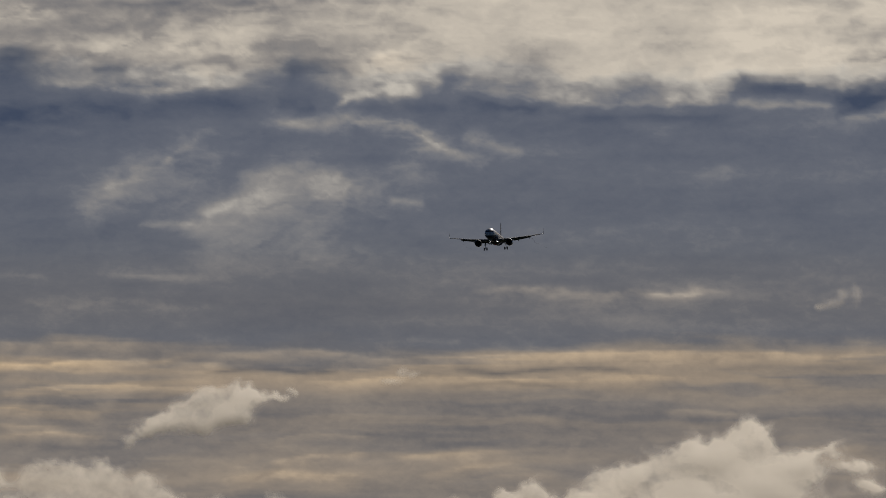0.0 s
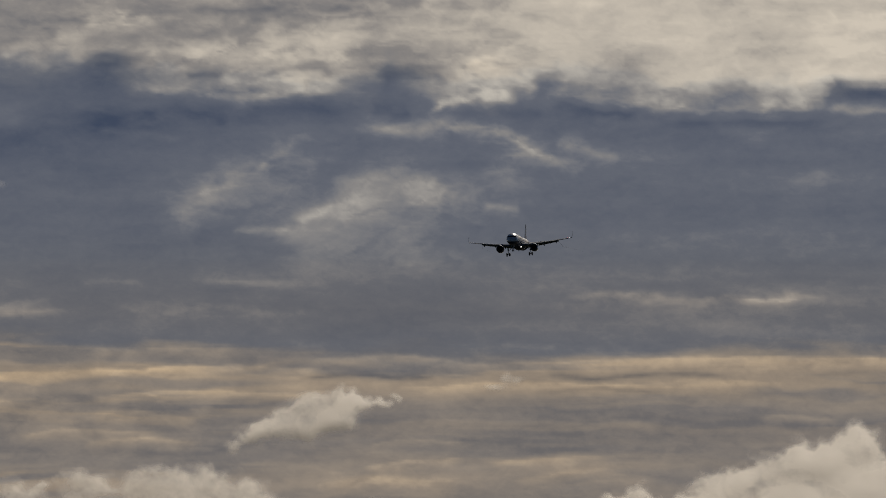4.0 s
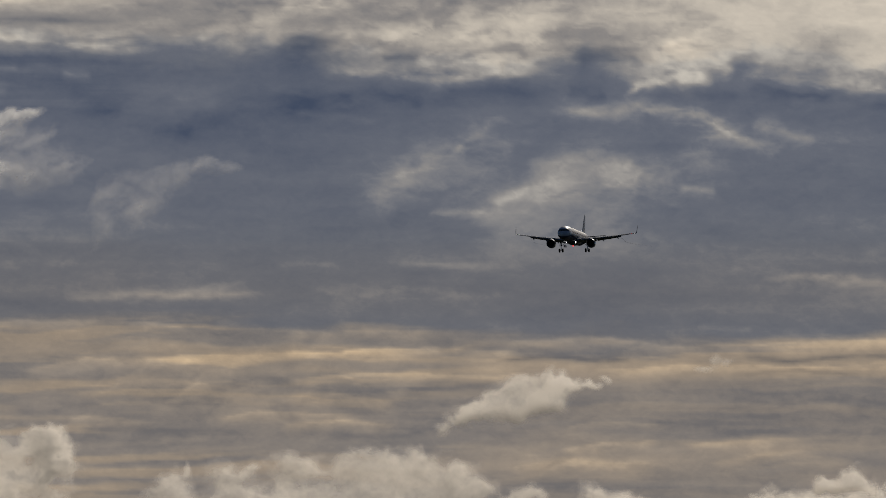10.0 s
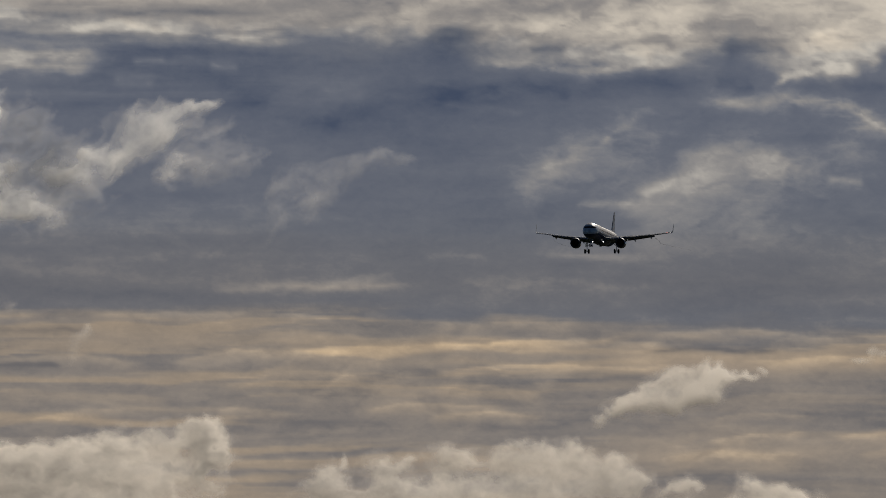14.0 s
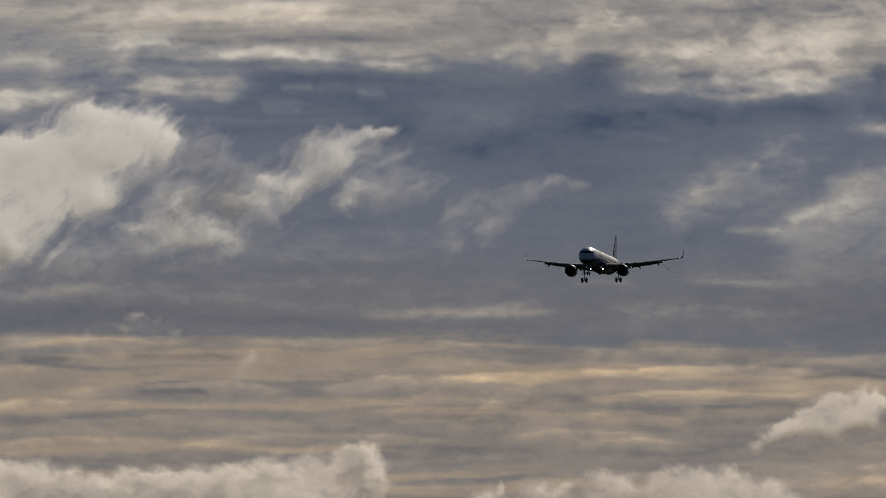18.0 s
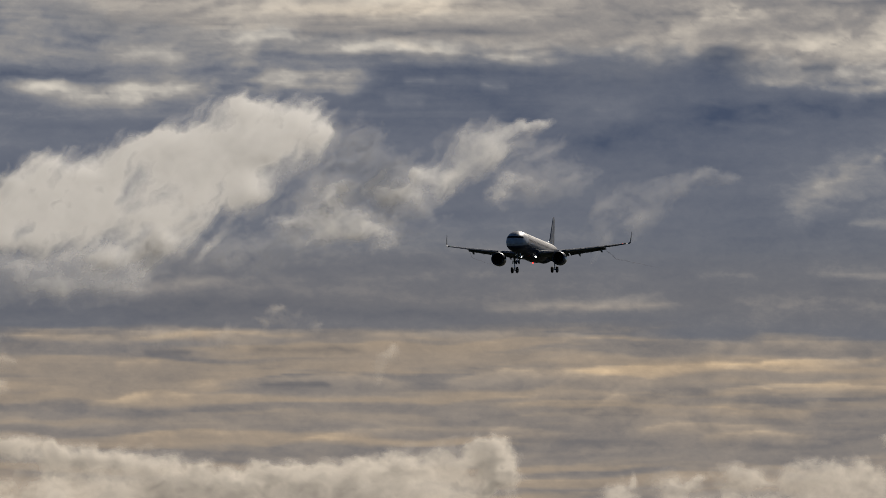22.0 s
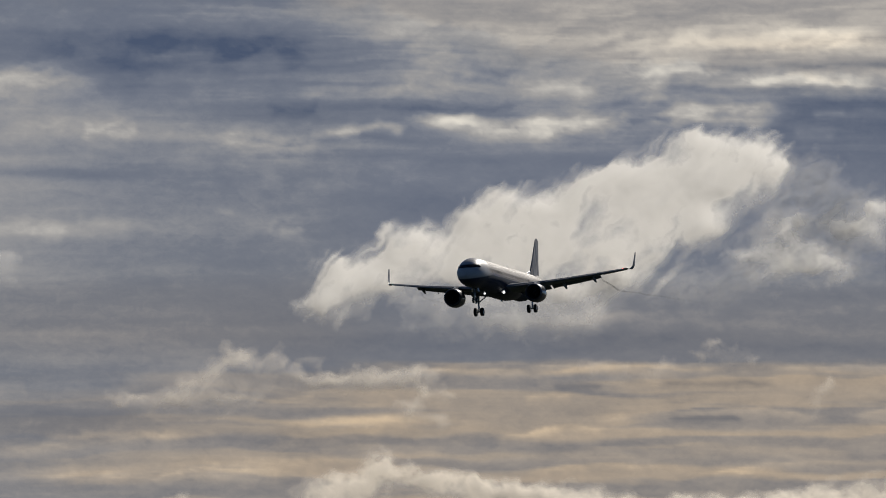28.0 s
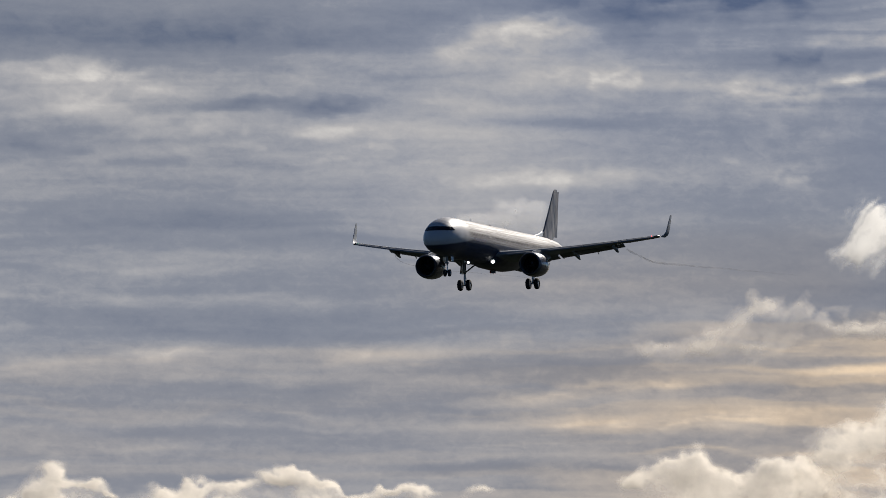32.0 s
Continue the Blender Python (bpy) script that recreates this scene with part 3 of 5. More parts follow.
def rolls_middle(s):
    def lit(path, width, amount, warm):
        s(path, width, amount, warm, up=0.35, down=1.7, fray=0.4)

    s([(170, 86), (280, 80), (380, 90), (520, 96), (650, 112), (800, 122)], 10, 0.18, up=1.6, down=0.6)
    s([(420, 6), (520, 12), (590, 20)], 8, 0.13)
    s([(320, 30), (430, 36), (600, 32), (770, 40)], 8, 0.07)
    s([(810, 100), (900, 112), (970, 124)], 9, 0.14)
    s([(890, 88), (1000, 60), (1060, 34)], 16, 0.09)
    s([(990, 34), (1090, 30), (1160, 46)], 9, 0.13)
    s([(410, 66), (500, 72), (600, 66), (750, 70)], 7, -0.13)
    s([(590, 100), (700, 104), (790, 104)], 5, -0.11)
    s([(1030, 104), (1130, 104), (1200, 98)], 8, -0.15)
    s([(160, 138), (220, 125), (300, 135), (360, 140), (450, 134)], 11, 0.17, up=1.1, down=0.8)
    s([(160, 166), (210, 160), (250, 166)], 8, -0.18)
    s([(490, 155), (560, 156)], 6, 0.11)
    s([(630, 162), (690, 166)], 6, 0.14)
    s([(460, 183), (540, 190)], 8, 0.14)
    s([(-10, 110), (60, 120), (130, 110)], 14, 0.08)
    s([(420, 165), (560, 140), (760, 150), (980, 165)], 18, -0.06)
    s([(740, 210), (820, 220), (910, 215)], 16, 0.04)
    s([(790, 255), (870, 262)], 14, -0.06)
    s([(-20, 522), (100, 512), (260, 505)], 9, 0.07)
    s([(770, 555), (860, 556), (970, 548)], 7, 0.09, 0.2)
    s([(590, 500), (710, 498)], 6, 0.04)
    s([(350, 398), (450, 394)], 6, 0.05)
    s([(-20, 548), (150, 542), (400, 562), (710, 577)], 14, -0.05)
    lit([(-20, 602), (120, 596), (280, 600), (340, 600)], 7, 0.12, 0.20)
    lit([(420, 600), (560, 604), (710, 602)], 6, 0.11, 0.20)
    lit([(740, 604), (860, 606)], 5, 0.09, 0.10)
    s([(30, 641), (130, 634)], 5, -0.11)
    s([(210, 632), (320, 634), (430, 630)], 6, -0.12)
    s([(230, 692), (370, 694)], 5, -0.13)
    s([(-20, 747), (150, 740), (270, 735)], 9, -0.07)
    lit([(-20, 653), (70, 650)], 6, 0.08, 0.30)
    lit([(90, 692), (240, 680), (400, 678), (530, 692)], 8, 0.11, 0.36)
    lit([(550, 692), (640, 672), (740, 664), (910, 672)], 8, 0.11, 0.36)
    lit([(750, 666), (900, 660), (1100, 655), (1260, 640)], 7, 0.08, 0.36)
    lit([(670, 714), (800, 705), (970, 720)], 7, 0.08, 0.36)
    lit([(-20, 714), (60, 706), (130, 715)], 6, 0.08, 0.30)
    lit([(250, 735), (400, 745), (570, 752)], 9, 0.07, 0.36)
    lit([(270, 792), (420, 772), (560, 768), (700, 770), (810, 780)], 8, 0.10, 0.40)
    lit([(890, 777), (1000, 760), (1170, 765)], 7, 0.10, 0.36)
    lit([(-20, 782), (100, 776)], 6, 0.07, 0.36)
    s([(670, 796), (760, 790), (870, 800)], 8, -0.07)


def rolls_west(s):
    def lit(path, width, amount, warm):
        s(path, width, amount, warm, up=0.35, down=1.7, fray=0.4)

    s([(-30, 30), (60, 25), (150, 38)], 24, -0.11)
    s([(70, 130), (170, 136)], 14, -0.09)
    s([(110, 112), (260, 95), (410, 100)], 12, 0.07)
    s([(270, 130), (400, 135), (530, 132)], 9, -0.12)
    s([(180, 184), (250, 168), (320, 165)], 10, 0.15, up=1.0, down=0.7)
    s([(310, 155), (400, 158), (520, 172), (620, 165), (710, 155)], 13, 0.13, up=0.9, down=0.9)
    s([(-20, 172), (80, 185), (190, 206)], 16, 0.10, up=0.6, down=1.4)
    s([(-20, 320), (60, 335), (160, 346)], 9, 0.06)
    s([(-20, 260), (130, 272)], 20, -0.04)
    s([(1170, 552), (1280, 545), (1400, 535), (1510, 524)], 8, 0.07)
    s([(1070, 486), (1210, 477)], 8, 0.05)
    lit([(330, 596), (440, 598), (550, 598)], 6, 0.11, 0.20)
    lit([(90, 692), (200, 682), (360, 680), (490, 690)], 8, 0.05, 0.2)
    lit([(50, 657), (170, 640)], 5, 0.06, 0.20)
    lit([(470, 712), (610, 700)], 7, 0.08, 0.30)
    s([(50, 720), (200, 715), (360, 730)], 10, -0.05)
    lit([(110, 742), (260, 728), (410, 735)], 7, 0.04, 0.2)


def rolls_turning(stroke):
    """Between the large cloud and the pale west."""
    def s(path, width, amount, warm=0.0, **edges):
        stroke(path, width * 1.3, amount * 0.7, warm, **edges)

    s([(-40, 92), (150, 82), (330, 92), (480, 72), (570, 92)], 34, -0.035)
    s([(320, 170), (400, 112), (475, 90), (510, 130)], 18, 0.07, up=0.5, down=1.6)
    s([(0, 120), (80, 128), (180, 140)], 18, 0.05)
    s([(-30, 228), (100, 215), (300, 226), (430, 245), (580, 272)], 15, 0.10, up=0.6, down=1.3)
    s([(-30, 412), (130, 395), (300, 405), (450, 410), (590, 408)], 13, 0.07)
    s([(-30, 450), (300, 455), (530, 470)], 18, -0.04)
    s([(560, 335), (700, 352), (860, 300)], 26, -0.04)
    s([(600, 158), (720, 158), (820, 164)], 10, 0.07)
    s([(1040, 150), (1150, 142), (1260, 150), (1400, 140), (1560, 160)], 12, 0.10, up=1.2, down=0.7)
    s([(1190, 60), (1330, 52), (1460, 64), (1580, 60)], 11, 0.10)
    s([(-30, 806), (140, 776), (340, 768)], 7, 0.07, 0.2, up=0.5, down=1.6)
    s([(480, 752), (640, 740), (760, 750)], 7, 0.06, 0.25, up=0.4, down=1.7, fray=0.4)
    s([(-20, 695), (50, 690)], 6, 0.07, 0.2)


def rolls_far_west(stroke):
    def s(path, width, amount, warm=0.0, up=1.0, down=1.0):
        stroke(path, width * 1.5, amount * 0.46, warm, up=up, down=down)

    s([(-30, 116), (90, 118), (200, 128), (290, 152)], 13, 0.17, up=0.6, down=1.4)
    s([(110, 190), (150, 168), (190, 182)], 12, 0.10)
    s([(200, 184), (330, 190), (440, 185), (560, 180), (670, 197)], 11, -0.11)
    s([(550, 150), (640, 150), (750, 150)], 10, -0.08)
    s([(230, 210), (350, 212), (450, 222)], 9, 0.08)
    s([(530, 225), (630, 230)], 8, 0.09)
    s([(-20, 198), (70, 207)], 12, 0.08)
    s([(-20, 256), (60, 262), (110, 272), (180, 269)], 5, -0.14)
    s([(170, 291), (240, 285), (340, 283)], 4, -0.11)
    s([(290, 263), (400, 255), (480, 269)], 7, 0.10)
    s([(510, 292), (620, 280), (700, 282), (810, 290)], 8, 0.11)
    s([(650, 255), (710, 259)], 6, 0.15)
    s([(790, 330), (900, 318), (1010, 325)], 8, 0.10)
    s([(1040, 152), (1090, 145), (1140, 146)], 11, 0.24, 0.3)
    s([(950, 140), (1070, 152)], 14, 0.06)
    s([(750, 106), (820, 80), (900, 45), (970, 22), (1050, 44)], 15, 0.12, up=0.35, down=2.2)
    s([(950, 32), (1050, 70), (1110, 92)], 26, 0.05)
    s([(1190, 182), (1300, 175), (1460, 187)], 13, 0.11, up=0.8)
    s([(1450, 152), (1540, 148)], 9, 0.13)
    s([(810, 215), (1000, 214), (1110, 220)], 8, -0.06)
    s([(1340, 268), (1400, 228)], 20, 0.06)
    s([(190, 486), (320, 478), (450, 471)], 8, 0.08)
    s([(-20, 511), (120, 514), (280, 521)], 6, 0.10)
    s([(-20, 642), (150, 632), (390, 619)], 9, 0.11, 0.2, up=0.6, down=1.4)
    s([(230, 633), (350, 624)], 6, 0.06)
    s([(550, 642), (760, 615), (930, 607)], 10, 0.09, 0.2, up=0.7, down=1.3)
    s([(510, 740), (620, 750), (770, 740)], 7, 0.07, 0.15)
    s([(790, 722), (900, 705), (1100, 690), (1290, 679)], 8, 0.09, 0.2, up=0.5, down=1.5)
    s([(830, 734), (930, 741)], 5, -0.07)
    s([(1350, 703), (1460, 690), (1580, 666)], 14, 0.08, 0.3, up=0.6, down=1.4)
    s([(990, 763), (1150, 745), (1310, 724)], 12, 0.05, 0.35)
    s([(30, 790), (250, 800), (410, 799)], 8, 0.06)
    s([(-20, 570), (300, 575), (560, 585)], 16, -0.05)


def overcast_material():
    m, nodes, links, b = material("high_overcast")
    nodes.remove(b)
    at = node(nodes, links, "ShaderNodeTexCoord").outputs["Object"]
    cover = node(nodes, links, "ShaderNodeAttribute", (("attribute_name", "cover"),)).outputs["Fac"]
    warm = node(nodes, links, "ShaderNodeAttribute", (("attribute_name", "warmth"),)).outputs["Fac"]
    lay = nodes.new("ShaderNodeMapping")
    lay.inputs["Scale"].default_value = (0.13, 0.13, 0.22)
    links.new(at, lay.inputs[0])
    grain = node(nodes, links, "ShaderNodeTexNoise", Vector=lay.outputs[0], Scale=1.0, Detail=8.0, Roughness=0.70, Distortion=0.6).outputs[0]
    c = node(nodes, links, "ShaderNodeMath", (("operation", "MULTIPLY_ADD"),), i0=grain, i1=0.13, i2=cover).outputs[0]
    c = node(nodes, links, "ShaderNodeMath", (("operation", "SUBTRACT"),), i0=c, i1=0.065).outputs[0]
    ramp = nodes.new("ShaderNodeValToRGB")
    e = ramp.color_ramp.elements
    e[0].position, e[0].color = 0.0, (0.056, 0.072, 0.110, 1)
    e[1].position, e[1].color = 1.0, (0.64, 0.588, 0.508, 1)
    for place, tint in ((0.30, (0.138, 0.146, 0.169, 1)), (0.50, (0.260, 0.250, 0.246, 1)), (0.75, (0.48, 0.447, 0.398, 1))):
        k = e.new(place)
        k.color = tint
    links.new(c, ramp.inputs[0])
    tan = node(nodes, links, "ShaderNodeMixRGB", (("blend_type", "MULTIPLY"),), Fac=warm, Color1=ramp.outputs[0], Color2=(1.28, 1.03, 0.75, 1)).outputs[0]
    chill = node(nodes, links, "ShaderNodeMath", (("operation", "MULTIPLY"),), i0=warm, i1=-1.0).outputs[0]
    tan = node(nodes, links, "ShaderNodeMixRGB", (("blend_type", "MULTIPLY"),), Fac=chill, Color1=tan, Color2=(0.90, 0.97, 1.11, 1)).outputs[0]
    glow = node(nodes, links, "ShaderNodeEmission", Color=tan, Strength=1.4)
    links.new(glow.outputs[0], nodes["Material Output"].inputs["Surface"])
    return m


u_axis, v_axis = np.arange(U0, U1 + 1, STEP), np.arange(V0, V1 + 1, STEP)
gu, gv = np.meshgrid(u_axis, v_axis)
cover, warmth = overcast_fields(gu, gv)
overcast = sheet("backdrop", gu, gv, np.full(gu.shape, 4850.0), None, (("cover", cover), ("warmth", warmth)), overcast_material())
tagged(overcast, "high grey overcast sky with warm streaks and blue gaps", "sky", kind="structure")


def build_ground():
    bm = bmesh.new()
    bmesh.ops.create_circle(bm, cap_ends=True, segments=96, radius=4900)
    mesh = bpy.data.meshes.new("ground")
    bm.to_mesh(mesh)
    mesh.materials.append(ground_material())
    tagged(new("ground", mesh), "flat mown grass field reaching the horizon", "ground", kind="structure")


build_ground()


# ---- drifting clouds ----
def cloud_material(name, thin, dense):
    m, nodes, links, b = material(name)
    nodes.remove(b)
    at = node(nodes, links, "ShaderNodeTexCoord").outputs["Object"]
    thick = node(nodes, links, "ShaderNodeAttribute", (("attribute_name", "thickness"),)).outputs["Fac"]
    grain = node(nodes, links, "ShaderNodeTexNoise", Vector=at, Scale=0.13, Detail=8.0, Roughness=0.62, Distortion=0.4).outputs[0]
    t = node(nodes, links, "ShaderNodeMath", (("operation", "MULTIPLY_ADD"),), i0=grain, i1=0.26, i2=thick).outputs[0]
    t = node(nodes, links, "ShaderNodeMath", (("operation", "SUBTRACT"),), i0=t, i1=0.13).outputs[0]
    fray = node(nodes, links, "ShaderNodeTexNoise", Vector=at, Scale=0.055, Detail=7.0, Roughness=0.66, Distortion=0.25).outputs[0]
    fray = node(nodes, links, "ShaderNodeMapRange", i0=fray, i1=0.25, i2=0.75, i3=0.45, i4=1.45).outputs[0]
    # the rims fray, the dense middle holds together
    loose = node(nodes, links, "ShaderNodeMapRange", i0=thick, i1=0.40, i2=0.85, i3=1.0, i4=0.18).outputs[0]
    fray = node(nodes, links, "ShaderNodeMath", (("operation", "SUBTRACT"),), i0=fray, i1=1.0).outputs[0]
    fray = node(nodes, links, "ShaderNodeMath", (("operation", "MULTIPLY_ADD"),), i0=fray, i1=loose, i2=1.0).outputs[0]
    t = node(nodes, links, "ShaderNodeMath", (("operation", "MULTIPLY"),), i0=t, i1=fray).outputs[0]
    alpha = node(nodes, links, "ShaderNodeMapRange", i0=t, i1=0.03, i2=0.80, i3=0.0, i4=0.97).outputs[0]
    front = node(nodes, links, "ShaderNodeBsdfDiffuse", Color=(0.92, 0.91, 0.89, 1))
    # shade is put into the colour: thin rims stay pale, the deep middle goes dark
    deep = node(nodes, links, "ShaderNodeAttribute", (("attribute_name", "depth"),)).outputs["Fac"]
    loss = node(nodes, links, "ShaderNodeMapRange", i0=deep, i1=0.0, i2=1.6, i3=0.0, i4=1.0).outputs[0]
    passed = node(nodes, links, "ShaderNodeMixRGB", Fac=loss, Color1=(*thin, 1), Color2=(*dense, 1)).outputs[0]
    back = node(nodes, links, "ShaderNodeBsdfTranslucent", Color=passed)
    body = node(nodes, links, "ShaderNodeMixShader", i0=0.93, i1=front.outputs[0], i2=back.outputs[0])
    clear = node(nodes, links, "ShaderNodeBsdfTransparent")
    out = node(nodes, links, "ShaderNodeMixShader", i0=alpha, i1=clear.outputs[0], i2=body.outputs[0])
    links.new(out.outputs[0], nodes["Material Output"].inputs["Surface"])
    return m


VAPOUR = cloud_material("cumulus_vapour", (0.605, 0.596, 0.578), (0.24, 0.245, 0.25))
# the warm haze in front of the far banks is put into their colour
FAR_VAPOUR = cloud_material("haze_tinted_cumulus_vapour", (0.60, 0.556, 0.495), (0.255, 0.24, 0.222))
DRIFTS = []


def islands(mask):
    """Numbers the separate pieces of a grid mask, from 1."""
    marks = np.where(mask, np.arange(1, mask.size + 1).reshape(mask.shape), 0)
    while True:
        before = marks
        p = np.pad(marks, 1)
        near = np.maximum.reduce([p[1:-1, 1:-1], p[:-2, 1:-1], p[2:, 1:-1], p[1:-1, :-2], p[1:-1, 2:]])
        marks = np.where(mask, near, 0)
        # leap along: each point takes the mark of the point that its mark names
        flat = np.concatenate([[0], marks.reshape(-1)])
        marks = np.where(mask, np.maximum(marks, flat[marks]), 0)
        if (marks == before).all():
            return marks


def blur(a, n):
    for _ in range(n):
        p = np.pad(a, 1, mode="edge")
        a = (p[1:-1, 1:-1] * 2 + p[:-2, 1:-1] + p[2:, 1:-1] + p[1:-1, :-2] + p[1:-1, 2:]) / 6
    return a


def cloud(label, distance, at_time, pan, drift, lobes, density=1.0, rough=1.0, seed=0, wisp=0.0, lean=0.0, core=0.2, crisp=0.5, comb=0.0):
    """A bank of vapour made of lobes (x, y, half-width, half-height), as they lie at at_time with the view turned by
    pan;
    drift: chart units a second to the right; wisp: how torn it is; lean: slant of its fibres in degrees; core: how much
    shade is put into the colour of its deep middle; crisp: how sharply its heads stand out; comb: how far slanting
    fibres draw out its rim."""
    boxes = np.array(lobes, float)
    spread = 1.0 + 0.30 * wisp
    lx, ly, rx, ry = boxes[:, 0] - pan[0], boxes[:, 1] - pan[1], boxes[:, 2] * spread, boxes[:, 3] * spread
    margin, step = 60, 2.6
    u, v = np.meshgrid(np.arange((lx - rx).min() - margin, (lx + rx).max() + margin, step),
                       np.arange((ly - ry).min() - margin, (ly + ry).max() + margin, step))
    wu = u + rough * (15 * fbm(u / 75, v / 60, 3, seed) + 8 * fbm(u / 26, v / 22, 4, seed + 5))
    wv = v + rough * (11 * fbm(u / 75, v / 60, 3, seed + 11) + 7 * fbm(u / 26, v / 22, 4, seed + 17))
    shares = []
    under = np.zeros(u.shape)
    for x, y, a, b in zip(lx, ly, rx, ry):
        below = np.where(wv > y, 1.45, 1.0)
        g = np.exp(-1.5 * (((wu - x) / a) ** 2 + ((wv - y) / (b * below)) ** 2))
        under = under + g * (wv - y) / b
        shares.append(g)
    shares = np.array(shares)
    field = shares.sum(axis=0)
    under = np.clip(under / np.maximum(field, 1e-3), -1, 1)
    c, s = math.cos(radians(lean)), math.sin(radians(lean))
    along, across = wu * c - wv * s, wu * s + wv * c
    billow = fbm(along / 80, across / 38, 4, seed + 23)
    fine = fbm(along / 34, across / 14, 4, seed + 29)
    combed = fbm(along / 120, across / 13, 5, seed + 31, 0.6)
    heads = 1 - 2.4 * np.abs(fbm(u / 46, v / 38, 4, seed + 37, 0.55))
    # heads eat into the rim: sharp above, dissolving below
    rim = field + (0.13 * heads + 0.08 * fine) * (1 - 0.5 * wisp) * (1 - 1.6 * comb) + 0.22 * wisp * combed
    if comb:
        fibres = fbm(along / 170, across / 20, 4, seed + 43) + 0.5 * fbm(along / 90, across / 9, 3, seed + 47)
        rim = rim + comb * fibres * smooth(0.02, 0.25, field) * smooth(1.6, 0.7, field)
    soft = (1.25 - 0.55 * crisp) + 0.45 * wisp + 0.40 * smooth(0.0, 0.9, under)
    body = smooth(0.04 + 0.10 * crisp, 0.04 + 0.10 * crisp + soft, rim) * smooth(0.0, 0.12, field)
    thick = body * np.clip(0.86 + (0.20 + 0.26 * wisp) * billow + (0.08 + 0.10 * wisp) * fine + 0.22 * wisp * combed + 0.14 * wisp * fbm(along / 190, across / 36, 4, seed + 41), 0.72 * (1 - wisp), 2) * density
    # painted shade: darker in the deep middle, between the heads and underneath
    depth = core * np.clip(np.minimum(field, 1.6) - 0.75 + 0.50 * billow + 0.30 * fine - 0.35 * crisp * heads + 0.25 * under + 0.8 * wisp * combed, 0, 1.6)
    metre = distance / FOCAL
    relief = metre * (blur(17 * np.minimum(field, 1.5) + 3 * billow, 44) + 0.5 * blur(heads * smooth(0.1, 0.8, field), 6))
    x, y, z = sky_point(u, v, distance + relief)
    points = np.stack([x, y, z], -1)
    normals = np.cross(np.gradient(points, axis=0), np.gradient(points, axis=1)).reshape(-1, 3)
    normals /= np.linalg.norm(normals, axis=1)[:, None]
    points = points.reshape(-1, 3)
    rows, cols = u.shape
    index = np.arange(rows * cols).reshape(rows, cols)
    quads = np.stack([index[:-1, :-1], index[1:, :-1], index[1:, 1:], index[:-1, 1:]], -1).reshape(-1, 4)
    marks = islands(thick > 0.04)
    found, sizes = np.unique(marks[marks > 0], return_counts=True)
    for mark in found[sizes >= min(140, sizes.max())]:
        here = marks == mark
        mine = quads[here.reshape(-1)[quads].any(axis=1)]
        used = np.unique(mine)
        centre = points[used].mean(axis=0)
        # each billow is the part of the bank that one lobe rules
        strength = shares.reshape(len(shares), -1)[:, mine[:, 0]]
        order = list(range(len(shares)))
        while len(order) > 1:
            owner = np.array(order)[strength[order].argmax(axis=0)]
            count = {k: int((owner == k).sum()) for k in order}
            least = min(order, key=lambda k: count[k])
            if count[least] >= 420:
                break
            order.remove(least)
        owner = np.array(order)[strength[order].argmax(axis=0)]
        pieces = []
        for k in order:
            faces = mine[owner == k]
            own = np.unique(faces)
            renumber = np.zeros(rows * cols, int)
            renumber[own] = np.arange(len(own))
            mesh = bpy.data.meshes.new("billow")
            mesh.from_pydata((points[own] - centre).tolist(), [], renumber[faces].tolist())
            mesh.polygons.foreach_set("use_smooth", np.ones(len(faces), bool))
            mesh.normals_split_custom_set_from_vertices(normals[own].tolist())
            for key, values in (("thickness", thick), ("depth", depth)):
                mesh.attributes.new(key, "FLOAT", "POINT").data.foreach_set("value", values.reshape(-1)[own].astype(np.float32))
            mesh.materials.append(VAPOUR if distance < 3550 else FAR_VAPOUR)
            pieces.append(mesh)
        if len(pieces) == 1:
            ob = new("cloud", pieces[0])
        else:
            ob = new("cloud")
            for mesh in pieces:
                new("billow", mesh).parent = ob
        ob.location = centre
        tagged(ob, label, "cloud", "clouds drifting below the overcast")
        middle = Vector(centre)
        side = Vector((middle.y, -middle.x, 0)).normalized() * (drift * metre)
        DRIFTS.append((ob, middle - side * at_time, middle + side * (32.0 - at_time)))


# bottom banks of cumulus
cloud("heaped white cumulus cloud with a domed top", 3700, 0.0, (0, 0), 5.0,
      [(1320, 770, 34, 26), (1350, 780, 24, 16), (1240, 795, 36, 26), (1280, 800, 60, 34), (1200, 825, 60, 34), (1130, 830, 36, 26),
       (1090, 855, 50, 28), (1330, 840, 110, 56), (1430, 815, 40, 26), (1480, 800, 34, 14), (1400, 850, 60, 34), (1520, 832, 50, 14),
       (1545, 870, 30, 16), (1040, 880, 40, 18), (1250, 900, 240, 46)], density=1.0, seed=1, core=0.12)
cloud("low ragged shoulder of a cumulus bank", 3710, 0.0, (0, 0), 4.5,
      [(730, 945, 40, 18), (800, 908, 40, 20), (850, 925, 60, 28), (905, 912, 50, 24), (980, 900, 60, 30), (850, 960, 160, 30), (1100, 930, 150, 40)], density=0.85, seed=50, core=0.7)
cloud("small pale cumulus head", 3700, 0.0, (0, 0), 5.0, [(935, 868, 24, 18), (905, 880, 30, 14), (960, 885, 50, 14)], density=0.8, seed=31, core=0.5)
